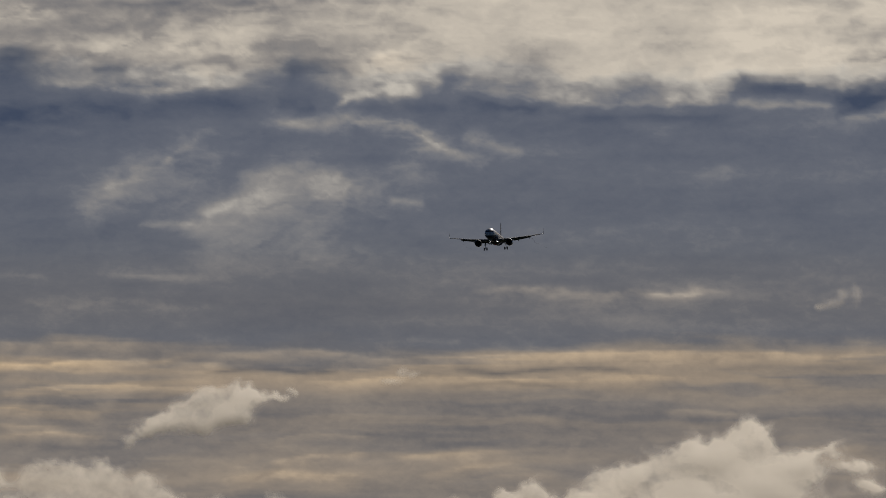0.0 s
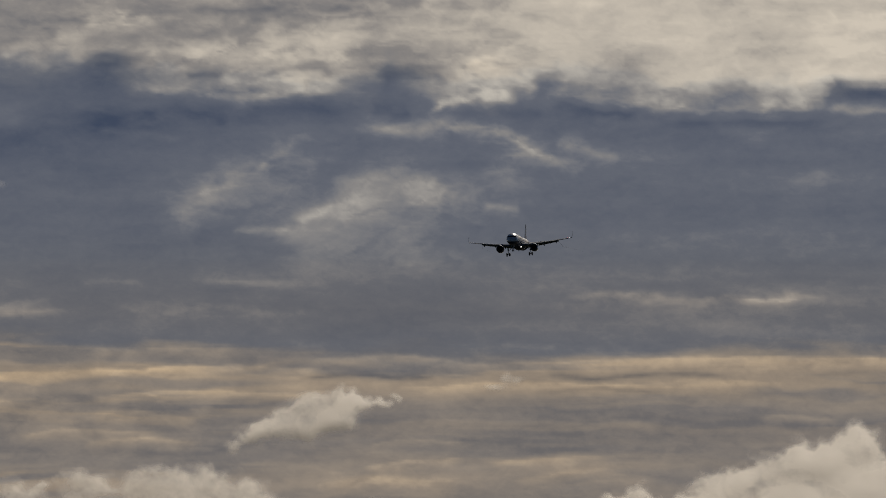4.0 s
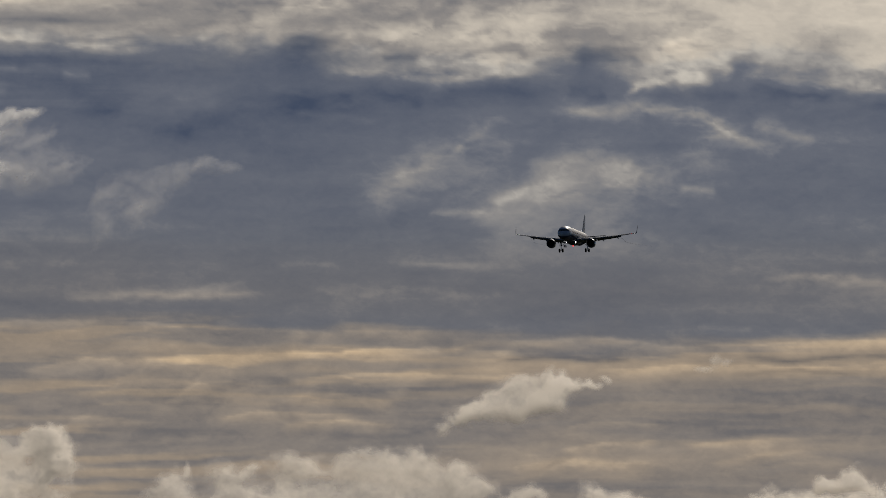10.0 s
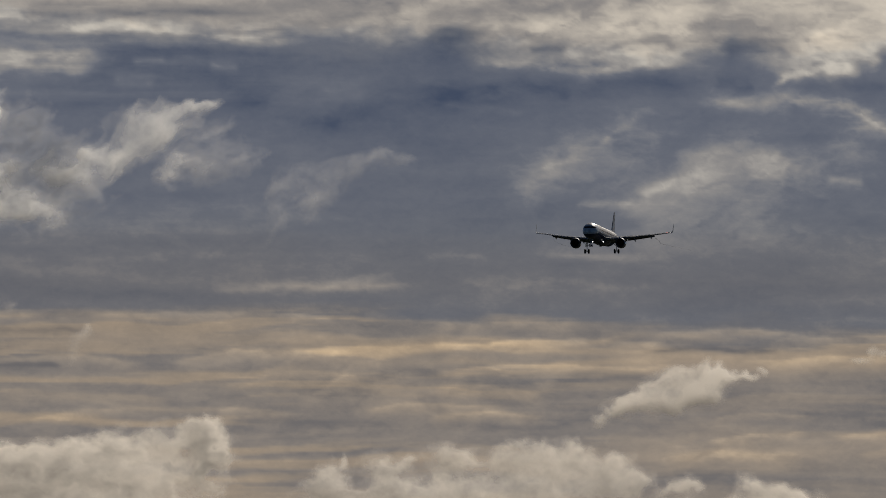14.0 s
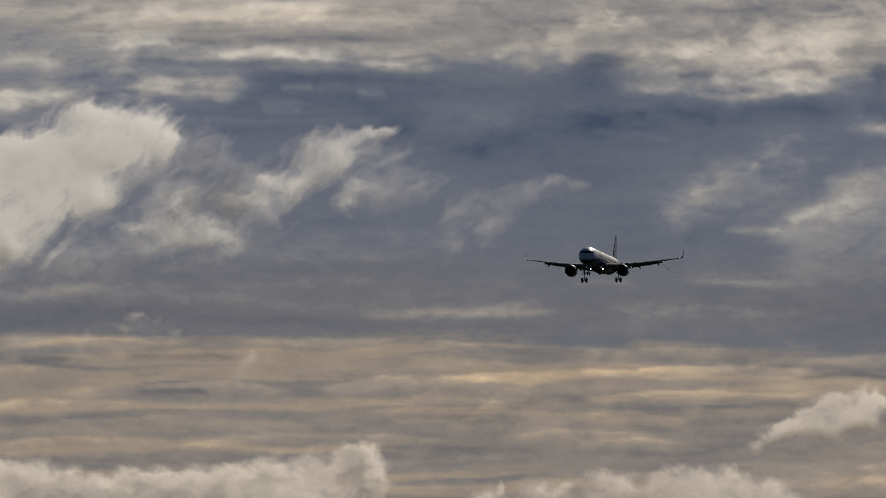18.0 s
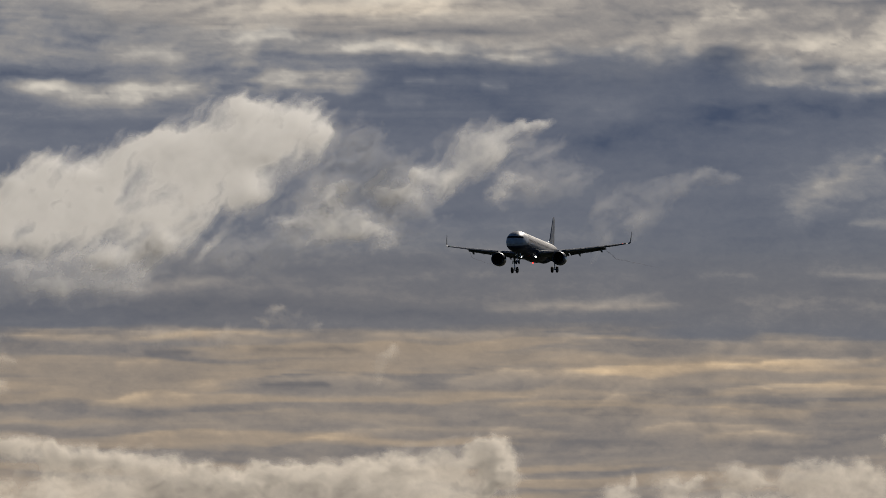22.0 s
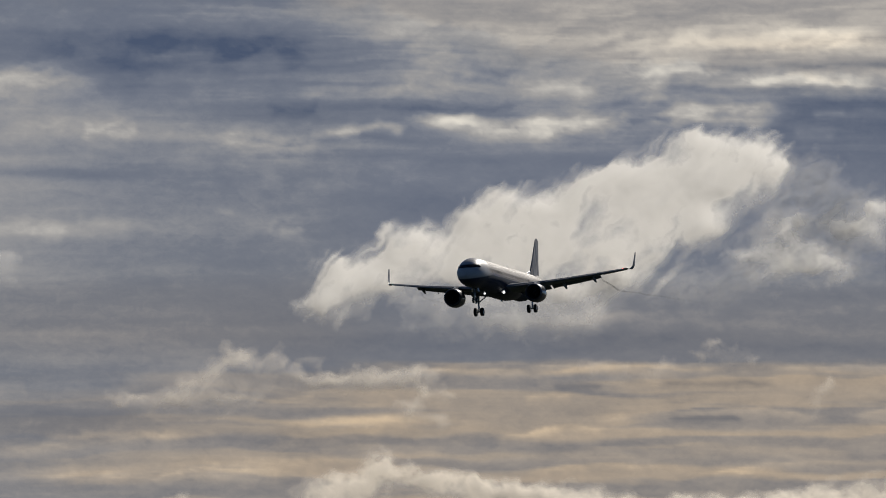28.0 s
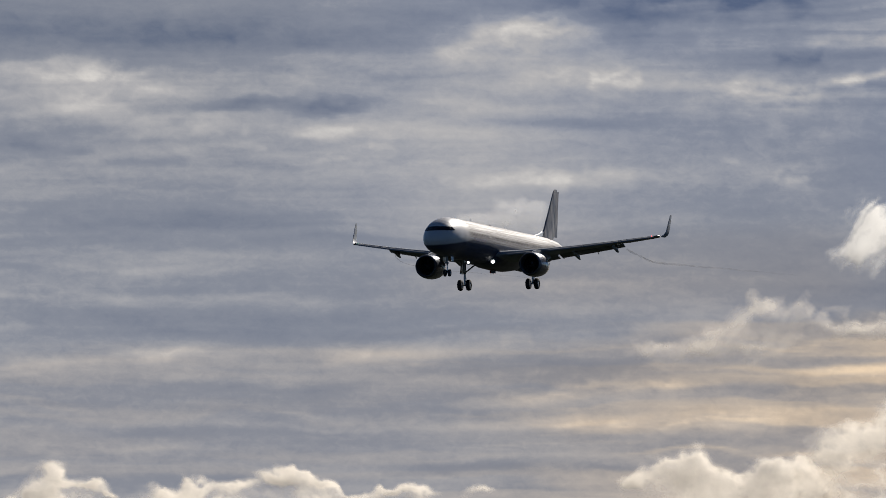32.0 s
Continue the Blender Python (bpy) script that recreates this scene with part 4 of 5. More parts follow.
cloud("long row of pale cumulus cloud tops", 3650, 13.0, (756, -41), 4.0,
      [(560, 835, 36, 28), (592, 812, 12, 14), (660, 830, 40, 32), (700, 808, 24, 18), (780, 815, 44, 28), (880, 812, 70, 36), (980, 820, 70, 36),
       (1060, 840, 50, 32), (1110, 852, 24, 22), (580, 872, 40, 18), (640, 878, 120, 28), (850, 884, 300, 42)], density=0.72, seed=3, core=1.15)
cloud("small pale cumulus tops in a row", 3650, 13.0, (756, -41), 4.0,
      [(1190, 868, 46, 18), (1310, 866, 46, 24), (1380, 880, 50, 18), (1280, 915, 140, 34)], density=0.8, seed=33, core=0.7)
cloud("broad billowing white cumulus bank", 3600, 23.0, (1397, -34), 3.6,
      [(75, 738, 34, 26), (30, 770, 60, 34), (150, 757, 50, 26), (240, 772, 70, 30), (340, 782, 70, 28), (420, 792, 50, 32), (480, 822, 70, 38),
       (560, 832, 60, 34), (630, 805, 40, 24), (690, 832, 60, 34), (770, 812, 50, 34), (860, 802, 60, 38), (950, 792, 50, 34), (1010, 775, 36, 32),
       (1025, 812, 28, 46), (350, 850, 400, 50), (850, 860, 230, 44), (400, 910, 600, 46), (-40, 800, 60, 36)], density=0.9, seed=4, core=1.0)
cloud("pale cumulus cloud bank with soft rounded heads", 3600, 32.0, (2875, -36), 4.0,
      [(1215, 815, 44, 24), (1180, 835, 50, 26), (1130, 850, 30, 16), (1260, 840, 50, 24), (1350, 825, 40, 24), (1400, 817, 44, 20), (1340, 850, 50, 24),
       (1440, 838, 50, 28), (1330, 880, 200, 32)], density=0.88, seed=5, core=1.0)
cloud("low white cumulus head with a domed top", 3600, 32.0, (2875, -36), 4.0,
      [(100, 837, 28, 24), (80, 860, 40, 24), (150, 857, 36, 14), (55, 876, 40, 14), (190, 872, 30, 10), (100, 900, 110, 24)], density=0.9, seed=6, core=0.9)
cloud("low white cumulus row with rounded heads", 3600, 32.0, (2875, -36), 4.0,
      [(345, 856, 36, 16), (300, 872, 40, 14), (400, 863, 40, 14), (480, 847, 50, 18), (530, 852, 50, 18), (580, 864, 40, 12), (640, 870, 40, 10),
       (745, 868, 40, 13), (700, 874, 50, 9), (850, 874, 30, 9), (450, 900, 310, 26)], density=0.95, seed=36, core=0.9)
# the large slanting cloud and its companions
cloud("large white slanting cumulus cloud with wispy underside", 3400, 23.0, (1397, -34), 13.5,
      [(690, 178, 56, 34), (620, 190, 66, 38), (560, 182, 56, 36), (720, 210, 44, 26), (640, 250, 70, 52), (540, 250, 84, 56), (600, 315, 46, 30),
       (470, 252, 66, 46), (420, 300, 90, 60), (300, 302, 76, 50), (340, 352, 110, 56), (240, 332, 76, 52), (150, 352, 76, 50), (60, 382, 66, 52),
       (480, 345, 80, 40), (20, 412, 50, 28), (200, 398, 100, 26), (-50, 434, 50, 28), (-84, 454, 40, 22), (350, 440, 60, 26), (440, 410, 60, 30),
       (64, 338, 50, 34), (204, 298, 50, 34), (249, 268, 36, 32), (455, 236, 50, 34), (-48, 392, 50, 34), (520, 208, 50, 34), (575, 168, 46, 28), (365, 258, 52, 36), (405, 234, 46, 32)],
      density=1.0, seed=7, wisp=0.3, lean=50, core=0.24, crisp=0.0, rough=0.7, comb=0.34)
cloud("ragged grey underside of a large cloud", 3410, 23.0, (1397, -34), 13.5,
      [(132, 454, 90, 40), (252, 459, 100, 36), (352, 434, 80, 34), (440, 400, 60, 30), (330, 470, 120, 24)], density=0.40, seed=48, wisp=0.5, lean=20)
cloud("torn white cloud shred slanting upwards", 3420, 23.0, (1397, -34), 13.5,
      [(1060, 197, 50, 20), (1100, 187, 30, 12), (1000, 217, 50, 24), (985, 258, 56, 30), (930, 288, 56, 30), (890, 272, 24, 13), (870, 318, 46, 26),
       (830, 316, 30, 22), (1030, 240, 46, 22)], density=0.64, seed=8, wisp=0.4, lean=45, rough=0.75, crisp=0.1, comb=0.30)
cloud("thin grey shreds of torn cloud", 3430, 23.0, (1397, -34), 13.5,
      [(740, 310, 50, 36), (790, 368, 50, 26), (690, 370, 60, 26), (830, 380, 40, 22), (1060, 305, 40, 22)], density=0.58, seed=38, wisp=1.0, lean=30, rough=1.3)
cloud("thin slanting wisp of grey cloud", 3440, 13.0, (756, -41), 12.0,
      [(505, 312, 44, 26), (475, 345, 34, 36), (450, 385, 30, 26), (560, 300, 50, 24), (610, 280, 46, 20), (650, 267, 36, 15), (690, 275, 34, 14),
       (520, 345, 40, 30)], density=0.21, seed=9, wisp=0.9, lean=42, rough=0.7, crisp=0.1, comb=0.2)
cloud("small torn tuft of pale cloud", 3440, 32.0, (2875, -36), 11.0,
      [(920, 380, 40, 22), (960, 373, 26, 20), (870, 392, 40, 17), (895, 367, 26, 16), (840, 386, 30, 12)], density=0.36, seed=10, wisp=0.6, rough=1.1)
# small low scraps
cloud("small bright cumulus scrap with trailing tail", 3800, 0.0, (0, 0), 3.9,
      [(352, 714, 26, 19), (398, 712, 38, 22), (440, 714, 30, 17), (385, 738, 56, 15), (300, 745, 22, 14), (285, 756, 20, 12), (245, 774, 16, 10),
       (330, 748, 36, 14), (465, 706, 20, 8), (492, 709, 12, 8), (225, 788, 14, 7), (400, 702, 30, 20), (410, 690, 24, 16), (375, 698, 26, 18), (372, 726, 42, 24), (320, 748, 36, 20), (270, 768, 28, 14)], density=0.8, seed=11, wisp=0.6, lean=35, rough=1.0, crisp=0.3, comb=0.2)
cloud("tiny bright puff of cloud", 3800, 0.0, (0, 0), 3.9, [(516, 694, 13, 9), (524, 700, 8, 8)], density=0.6, seed=12, rough=0.4)
cloud("faint thin wisp of cloud", 3800, 0.0, (0, 0), 3.9, [(715, 660, 13, 14), (690, 680, 20, 6), (735, 668, 10, 6)], density=0.50, seed=13, wisp=0.5, rough=0.4)
cloud("small curl of grey cloud", 3800, 0.0, (0, 0), 3.9, [(1492, 524, 16, 13), (1518, 526, 11, 20), (1474, 538, 18, 9), (1456, 546, 12, 7)], density=0.32, seed=14, wisp=0.5, rough=0.4)
cloud("faint small wisp of cloud", 3800, 23.0, (1397, -34), 7.7, [(630, 528, 16, 11), (614, 543, 10, 8), (648, 519, 12, 6), (600, 536, 14, 5)], density=0.34, seed=15, wisp=1.0, lean=25, rough=1.0)
cloud("thin upright wisp of cloud", 3800, 23.0, (1397, -34), 7.7, [(830, 598, 20, 18), (814, 622, 16, 20), (848, 585, 16, 12)], density=0.28, seed=40, wisp=1.0, lean=50, rough=1.0)
cloud("thin fringe of torn vapour in faint streaks", 3790, 19.0, (1110, 5), 7.7,
      [(110, 605, 40, 20), (170, 610, 50, 20), (230, 600, 40, 24), (300, 572, 34, 18), (350, 575, 30, 20), (392, 580, 20, 16)], density=0.24, seed=71, wisp=1.0, lean=72, rough=1.0, crisp=0.0)
cloud("short torn wisp of pale cloud", 3780, 23.0, (1397, -34), 8.5, [(118, 572, 18, 16), (122, 590, 8, 14), (70, 575, 50, 12)], density=0.45, seed=41, wisp=0.8, rough=0.7)
cloud("leaning torn wisp of pale cloud", 3780, 23.0, (1397, -34), 8.5, [(150, 612, 14, 12), (122, 632, 22, 14), (165, 603, 12, 7), (100, 650, 16, 8)], density=0.45, seed=42, wisp=0.9, lean=45, rough=0.7)
cloud("ragged torn line of pale cloud", 3750, 28.0, (1978, 52), 9.0,
      [(410, 630, 24, 16), (390, 655, 44, 20), (350, 670, 46, 18), (320, 695, 66, 13), (240, 703, 44, 18), (210, 715, 30, 16), (365, 703, 80, 18),
       (460, 655, 56, 22), (495, 642, 24, 15), (540, 672, 50, 14), (600, 668, 66, 15), (660, 668, 66, 15), (720, 668, 56, 16), (750, 658, 36, 16)],
      density=0.38, seed=16, wisp=0.9, lean=32, rough=1.1, crisp=0.2, comb=0.2)
cloud("wide grey veil between two torn clouds", 3428, 23.0, (1397, -34), 13.5,
      [(770, 240, 80, 60), (735, 320, 70, 46), (830, 290, 70, 56), (880, 350, 70, 40), (660, 400, 90, 36), (540, 430, 90, 34)], density=0.36, seed=61, wisp=0.9, lean=30, core=1.6, crisp=0.0)
cloud("thin grey veil beside a torn cloud", 3425, 23.0, (1397, -34), 13.5,
      [(1110, 235, 60, 40), (1165, 282, 54, 30), (1080, 290, 60, 30)], density=0.26, seed=46, wisp=0.7, lean=30)
cloud("drooping torn scrap of pale cloud", 3750, 28.0, (1978, 52), 9.0,
      [(746, 690, 13, 18), (730, 725, 30, 16), (698, 722, 30, 9), (762, 740, 24, 12)], density=0.4, seed=43, wisp=0.9, rough=0.8)
cloud("faint curled arc of cloud", 3750, 28.0, (1978, 52), 9.0, [(545, 636, 20, 7), (565, 644, 12, 9), (528, 645, 10, 8)], density=0.4, seed=44, wisp=0.6, rough=0.5)


# ---- the airliner: x forward, y to its left, z up; stations are metres aft of the nose ----
MID = 20.0


def part(name, bm, mat, parent, label="", smooth_faces=True):
    mesh = bpy.data.meshes.new(name)
    bmesh.ops.recalc_face_normals(bm, faces=bm.faces)
    bm.to_mesh(mesh)
    bm.free()
    for m in (mat if isinstance(mat, (list, tuple)) else [mat]):
        mesh.materials.append(m)
    if smooth_faces:
        mesh.polygons.foreach_set("use_smooth", [True] * len(mesh.polygons))
        try:
            mesh.set_sharp_from_angle(angle=radians(38))
        except AttributeError:
            pass
    ob = new(name, mesh)
    ob.parent = parent
    if label:
        tagged(ob, label)
    return ob


def twin(source, parent, mirrored=True):
    """The same part for the other side, under another parent."""
    mesh = source.data.copy()
    if mirrored:
        mesh.transform(Matrix.Diagonal((1, -1, 1, 1)))
        mesh.flip_normals()
    ob = new(source.name.split(".")[0], mesh)
    ob.parent = parent
    if "label" in source:
        tagged(ob, source["label"])
    return ob


def loft(rings, closed=True, caps=True):
    """A skin through rings of points (all of one length)."""
    bm = bmesh.new()
    verts = [[bm.verts.new(p) for p in ring] for ring in rings]
    n = len(rings[0])
    for a, b in zip(verts, verts[1:]):
        for i in range(n if closed else n - 1):
            j = (i + 1) % n
            bm.faces.new((a[i], a[j], b[j], b[i]))
    if caps and closed:
        bm.faces.new(list(reversed(verts[0])))
        bm.faces.new(verts[-1])
    return bm


def tube(a, b, ra, rb, segments=14):
    a, b = Vector(a), Vector(b)
    axis = (b - a).normalized()
    s = axis.orthogonal().normalized()
    t = axis.cross(s)
    rings = []
    for p, r in ((a, ra), (b, rb)):
        rings.append([p + (s * math.cos(k) + t * math.sin(k)) * r for k in np.linspace(0, 2 * math.pi, segments, endpoint=False)])
    return loft(rings)


def turned(profile, axis_at, segments=32, squash=1.0):
    """A body of revolution about the fore-and-aft line through axis_at=(y, z); profile rows are (station, radius)."""
    rings = []
    for x, r in profile:
        rings.append([(MID - x, axis_at[0] + r * math.sin(k), axis_at[1] + r * squash * math.cos(k)) for k in np.linspace(0, 2 * math.pi, segments, endpoint=False)])
    return loft(rings, caps=False)


def merge(*parts):
    out = bmesh.new()
    for b in parts:
        m = bpy.data.meshes.new("scratch")
        b.to_mesh(m)
        b.free()
        out.from_mesh(m)
        bpy.data.meshes.remove(m)
    return out


# fuselage: station, half width, top, bottom
HULL_X = (0.0, 0.06, 0.2, 0.5, 1.0, 1.6, 2.2, 3.0, 4.0, 5.5, 7.0, 31.0, 33.0, 36.0, 39.0, 42.0, 44.0, 44.5)
HULL_W = (0.02, 0.28, 0.52, 0.84, 1.18, 1.45, 1.64, 1.80, 1.91, 1.965, 1.975, 1.975, 1.93, 1.70, 1.25, 0.70, 0.30, 0.14)
HULL_T = (-0.58, -0.32, -0.10, 0.20, 0.57, 0.98, 1.38, 1.74, 1.96, 2.06, 2.07, 2.07, 2.07, 2.05, 1.95, 1.68, 1.36, 1.24)
HULL_B = (-0.62, -0.86, -1.07, -1.34, -1.61, -1.79, -1.90, -1.99, -2.05, -2.07, -2.07, -2.07, -1.74, -1.05, -0.25, 0.44, 0.80, 0.94)


def rounded(xs, ys, at):
    """A smooth curve through xs, ys that does not overshoot."""
    xs, ys = np.array(xs), np.array(ys)
    h, d = np.diff(xs), np.diff(ys) / np.diff(xs)
    w1, w2 = 2 * h[1:] + h[:-1], h[1:] + 2 * h[:-1]
    turn = d[:-1] * d[1:] > 0
    inner = np.where(turn, (w1 + w2) / np.where(turn, w1 / np.where(d[:-1] == 0, 1, d[:-1]) + w2 / np.where(d[1:] == 0, 1, d[1:]), 1), 0)
    m = np.concatenate([[d[0]], inner, [d[-1]]])
    i = np.clip(np.searchsorted(xs, at) - 1, 0, len(h) - 1)
    t = (at - xs[i]) / h[i]
    return (1 + 2 * t) * (1 - t) ** 2 * ys[i] + t * (1 - t) ** 2 * h[i] * m[i] + t * t * (3 - 2 * t) * ys[i + 1] + t * t * (t - 1) * h[i] * m[i + 1]


HULL_STEPS = np.concatenate([np.linspace(0, 1, 400, endpoint=False) ** 2, np.linspace(1, 44.5, 2200)])
HULL_SHAPE = [rounded(HULL_X, c, HULL_STEPS) for c in (HULL_W, HULL_T, HULL_B)]


def hull(x):
    return tuple(float(np.interp(x, HULL_STEPS, c)) for c in HULL_SHAPE)


def hull_point(x, angle):
    """Angle from the top towards the left side."""
    w, t, b = hull(x)
    return Vector((MID - x, w * math.sin(angle), (t + b) / 2 + (t - b) / 2 * math.cos(angle)))


def hull_panel(x0, x1, side, low, high, proud=0.007):
    """A panel set in the skin between two stations and two angles, with a thin raised edge."""
    bm = bmesh.new()
    angles = np.linspace(low, high, 25)
    grid = []
    for x in np.linspace(x0, x1, 6):
        w, t, b = hull(x)
        line = []
        for a in angles:
            out = Vector((0, side * math.sin(radians(a)) / w, math.cos(radians(a)) / ((t - b) / 2))).normalized()
            line.append(hull_point(x, side * radians(a)) + out * proud)
        line.insert(0, line[0] - out * 2 * proud)
        line.append(line[-1] - out * 2 * proud)
        grid.append([bm.verts.new(p) for p in line])
    for p, q in zip(grid, grid[1:]):
        for i in range(len(p) - 1):
            bm.faces.new((p[i], p[i + 1], q[i + 1], q[i]))
    return bm


def hull_front(y, z):
    """Station at which the nose skin passes through y, z."""
    lo, hi = 0.0, 7.0
    for _ in range(30):
        x = (lo + hi) / 2
        w, t, b = hull(x)
        inside = (y / w) ** 2 + ((z - (t + b) / 2) / ((t - b) / 2)) ** 2 < 1
        lo, hi = (lo, x) if inside else (x, hi)
    return (lo + hi) / 2


def airfoil(chord, thick, count=12):
    """Section points (aft, up), from the trailing edge over the top to the nose and back below."""
    pts = []
    for k in range(count + 1):
        s = (1 + math.cos(math.pi * k / count)) / 2
        h = 5 * thick * (0.2969 * math.sqrt(s) - 0.126 * s - 0.3516 * s * s + 0.2843 * s ** 3 - 0.1015 * s ** 4)
        pts.append((s * chord, h * chord * 1.1))
    low = [(a, -h * 0.8) for a, h in reversed(pts[1:-1])]
    return pts + low


def blade(sections, side=1, count=12):
    """A lifting surface. Sections: station of leading edge, y, z, chord, thickness ratio, lean (degrees from flat), twist."""
    rings = []
    for x, y, z, chord, thick, lean, twist in sections:
        c, s = math.cos(radians(lean)), math.sin(radians(lean))
        ct, st = math.cos(radians(twist)), math.sin(radians(twist))
        ring = []
        for a, h in airfoil(chord, thick, count):
            a, h = a * ct + h * st, h * ct - a * st
            ring.append((MID - x - a, side * (y - h * s), z + h * c))
        rings.append(ring)
    return loft(rings)


WING_LE = lambda y: 16.4 + (y - 1.98) * math.tan(radians(27.2))
WING_Z = lambda y: -1.12 + max(0.0, y - 1.98) * 0.105 + max(0.0, y - 1.98) ** 2 * 0.0024


def wing_te(y):
    return 23.35 if y < 6.4 else 23.35 + (y - 6.4) * (25.85 - 23.35) / (17.0 - 6.4)


def build_wing(plane, side):
    def row(y, thick, twist, trim=0.0):
        return (WING_LE(y), y, WING_Z(y), wing_te(y) - WING_LE(y) - trim, thick, 0, twist)
    span = [(15.6, 0.0, -1.2, 8.0, 0.15, 0, 3.0), row(1.98, 0.145, 3.0), row(4.2, 0.13, 2.4), row(6.4, 0.118, 1.8), row(9.5, 0.115, 1.0), row(13.0, 0.112, 0.2), row(16.0, 0.108, -0.6), row(16.9, 0.105, -0.8)]
    wing = part("wing", blade(span, side), WING, plane, "long grey swept wing")
    tip = [(WING_LE(16.9), 16.9, WING_Z(16.9), 1.62, 0.105, 0, -0.8), (24.55, 17.2, 0.92, 1.50, 0.10, 18, 0), (24.95, 17.42, 1.15, 1.35, 0.10, 45, 0),
           (25.3, 17.52, 1.50, 1.20, 0.09, 72, 0), (25.75, 17.57, 2.2, 0.98, 0.085, 84, 0), (26.35, 17.62, 3.15, 0.62, 0.08, 84, 0), (26.55, 17.63, 3.32, 0.40, 0.06, 84, 0)]
    part("winglet", blade(tip, side, 10), WING, wing, "upturned grey wingtip fence")
    # slats drooped ahead of the leading edge
    for y0, y1 in ((2.7, 5.0), (6.6, 9.9), (10.0, 13.2), (13.3, 16.6)):
        rows = [(WING_LE(y) - 0.34, y, WING_Z(y) - 0.17, 0.62 + 0.02 * (16 - y), 0.17, 0, -24.0) for y in (y0, (y0 + y1) / 2, y1)]
        part("slat", blade(rows, side, 8), FLAP, wing, "drooped grey leading edge slat")
    # flaps run out and down
    for y0, y1, chord in ((2.15, 6.25, 1.75), (6.5, 13.1, 1.25)):
        rows = []
        for y in (y0, (y0 + y1) / 2, y1):
            c = chord * (1 - 0.055 * (y - y0))
            rows.append((wing_te(y) - 0.60, y, WING_Z(y) - 0.11, c + 0.1, 0.15, 0, 19.0))
        part("flap", blade(rows, side, 9), FLAP, wing, "grey flap lowered behind the wing")
    part("aileron", blade([(wing_te(y) - 0.02, y, WING_Z(y) + 0.03, 0.42, 0.12, 0, 5.0) for y in (13.3, 15.0, 16.6)], side, 6), FLAP, wing)
    for y, size in ((4.9, 0.85), (8.2, 0.82), (12.2, 0.7)):
        rings = []
        x0 = wing_te(y) - 2.2 * size
        for s, r in ((0.0, 0.02), (0.25, 0.11), (0.8, 0.2), (1.6, 0.25), (2.4, 0.24), (3.0, 0.16), (3.4, 0.05), (3.5, 0.01)):
            drop = 0.34 + 0.13 * s + (0.22 * max(0, s - 1.9) if s > 1.9 else 0)
            rings.append([(MID - x0 - s * size, side * (y + 0.75 * r * math.sin(k)), WING_Z(y) - drop * size + 1.35 * r * size * math.cos(k)) for k in np.linspace(0, 2 * math.pi, 14, endpoint=False)])
        part("flap_fairing", loft(rings), WING, wing, "canoe-shaped grey flap track fairing")
    for y in (3.4, 6.6, 10.2):
        part("flap_hinge", tube((MID - wing_te(y) - 0.1, side * y, WING_Z(y) - 0.35), (MID - wing_te(y) - 0.75, side * y, WING_Z(y) - 0.62), 0.07, 0.05, 8), STEEL, wing)
    for y in (14.6, 15.8):
        part("static_wick", tube((MID - wing_te(y) - 0.3, side * y, WING_Z(y)), (MID - wing_te(y) - 0.75, side * y, WING_Z(y)), 0.015, 0.008, 6), STEEL, wing)
    glow = RED_LAMP if side > 0 else GREEN_LAMP
    bm = bmesh.new()
    bmesh.ops.create_uvsphere(bm, u_segments=10, v_segments=8, radius=0.06, matrix=Matrix.Translation((MID - WING_LE(16.4) + 0.02, side * 16.4, WING_Z(16.4) + 0.02)))
    part("navigation_light", bm, glow, wing, "glowing red wingtip lamp" if side > 0 else "green wingtip lamp")
    return wing


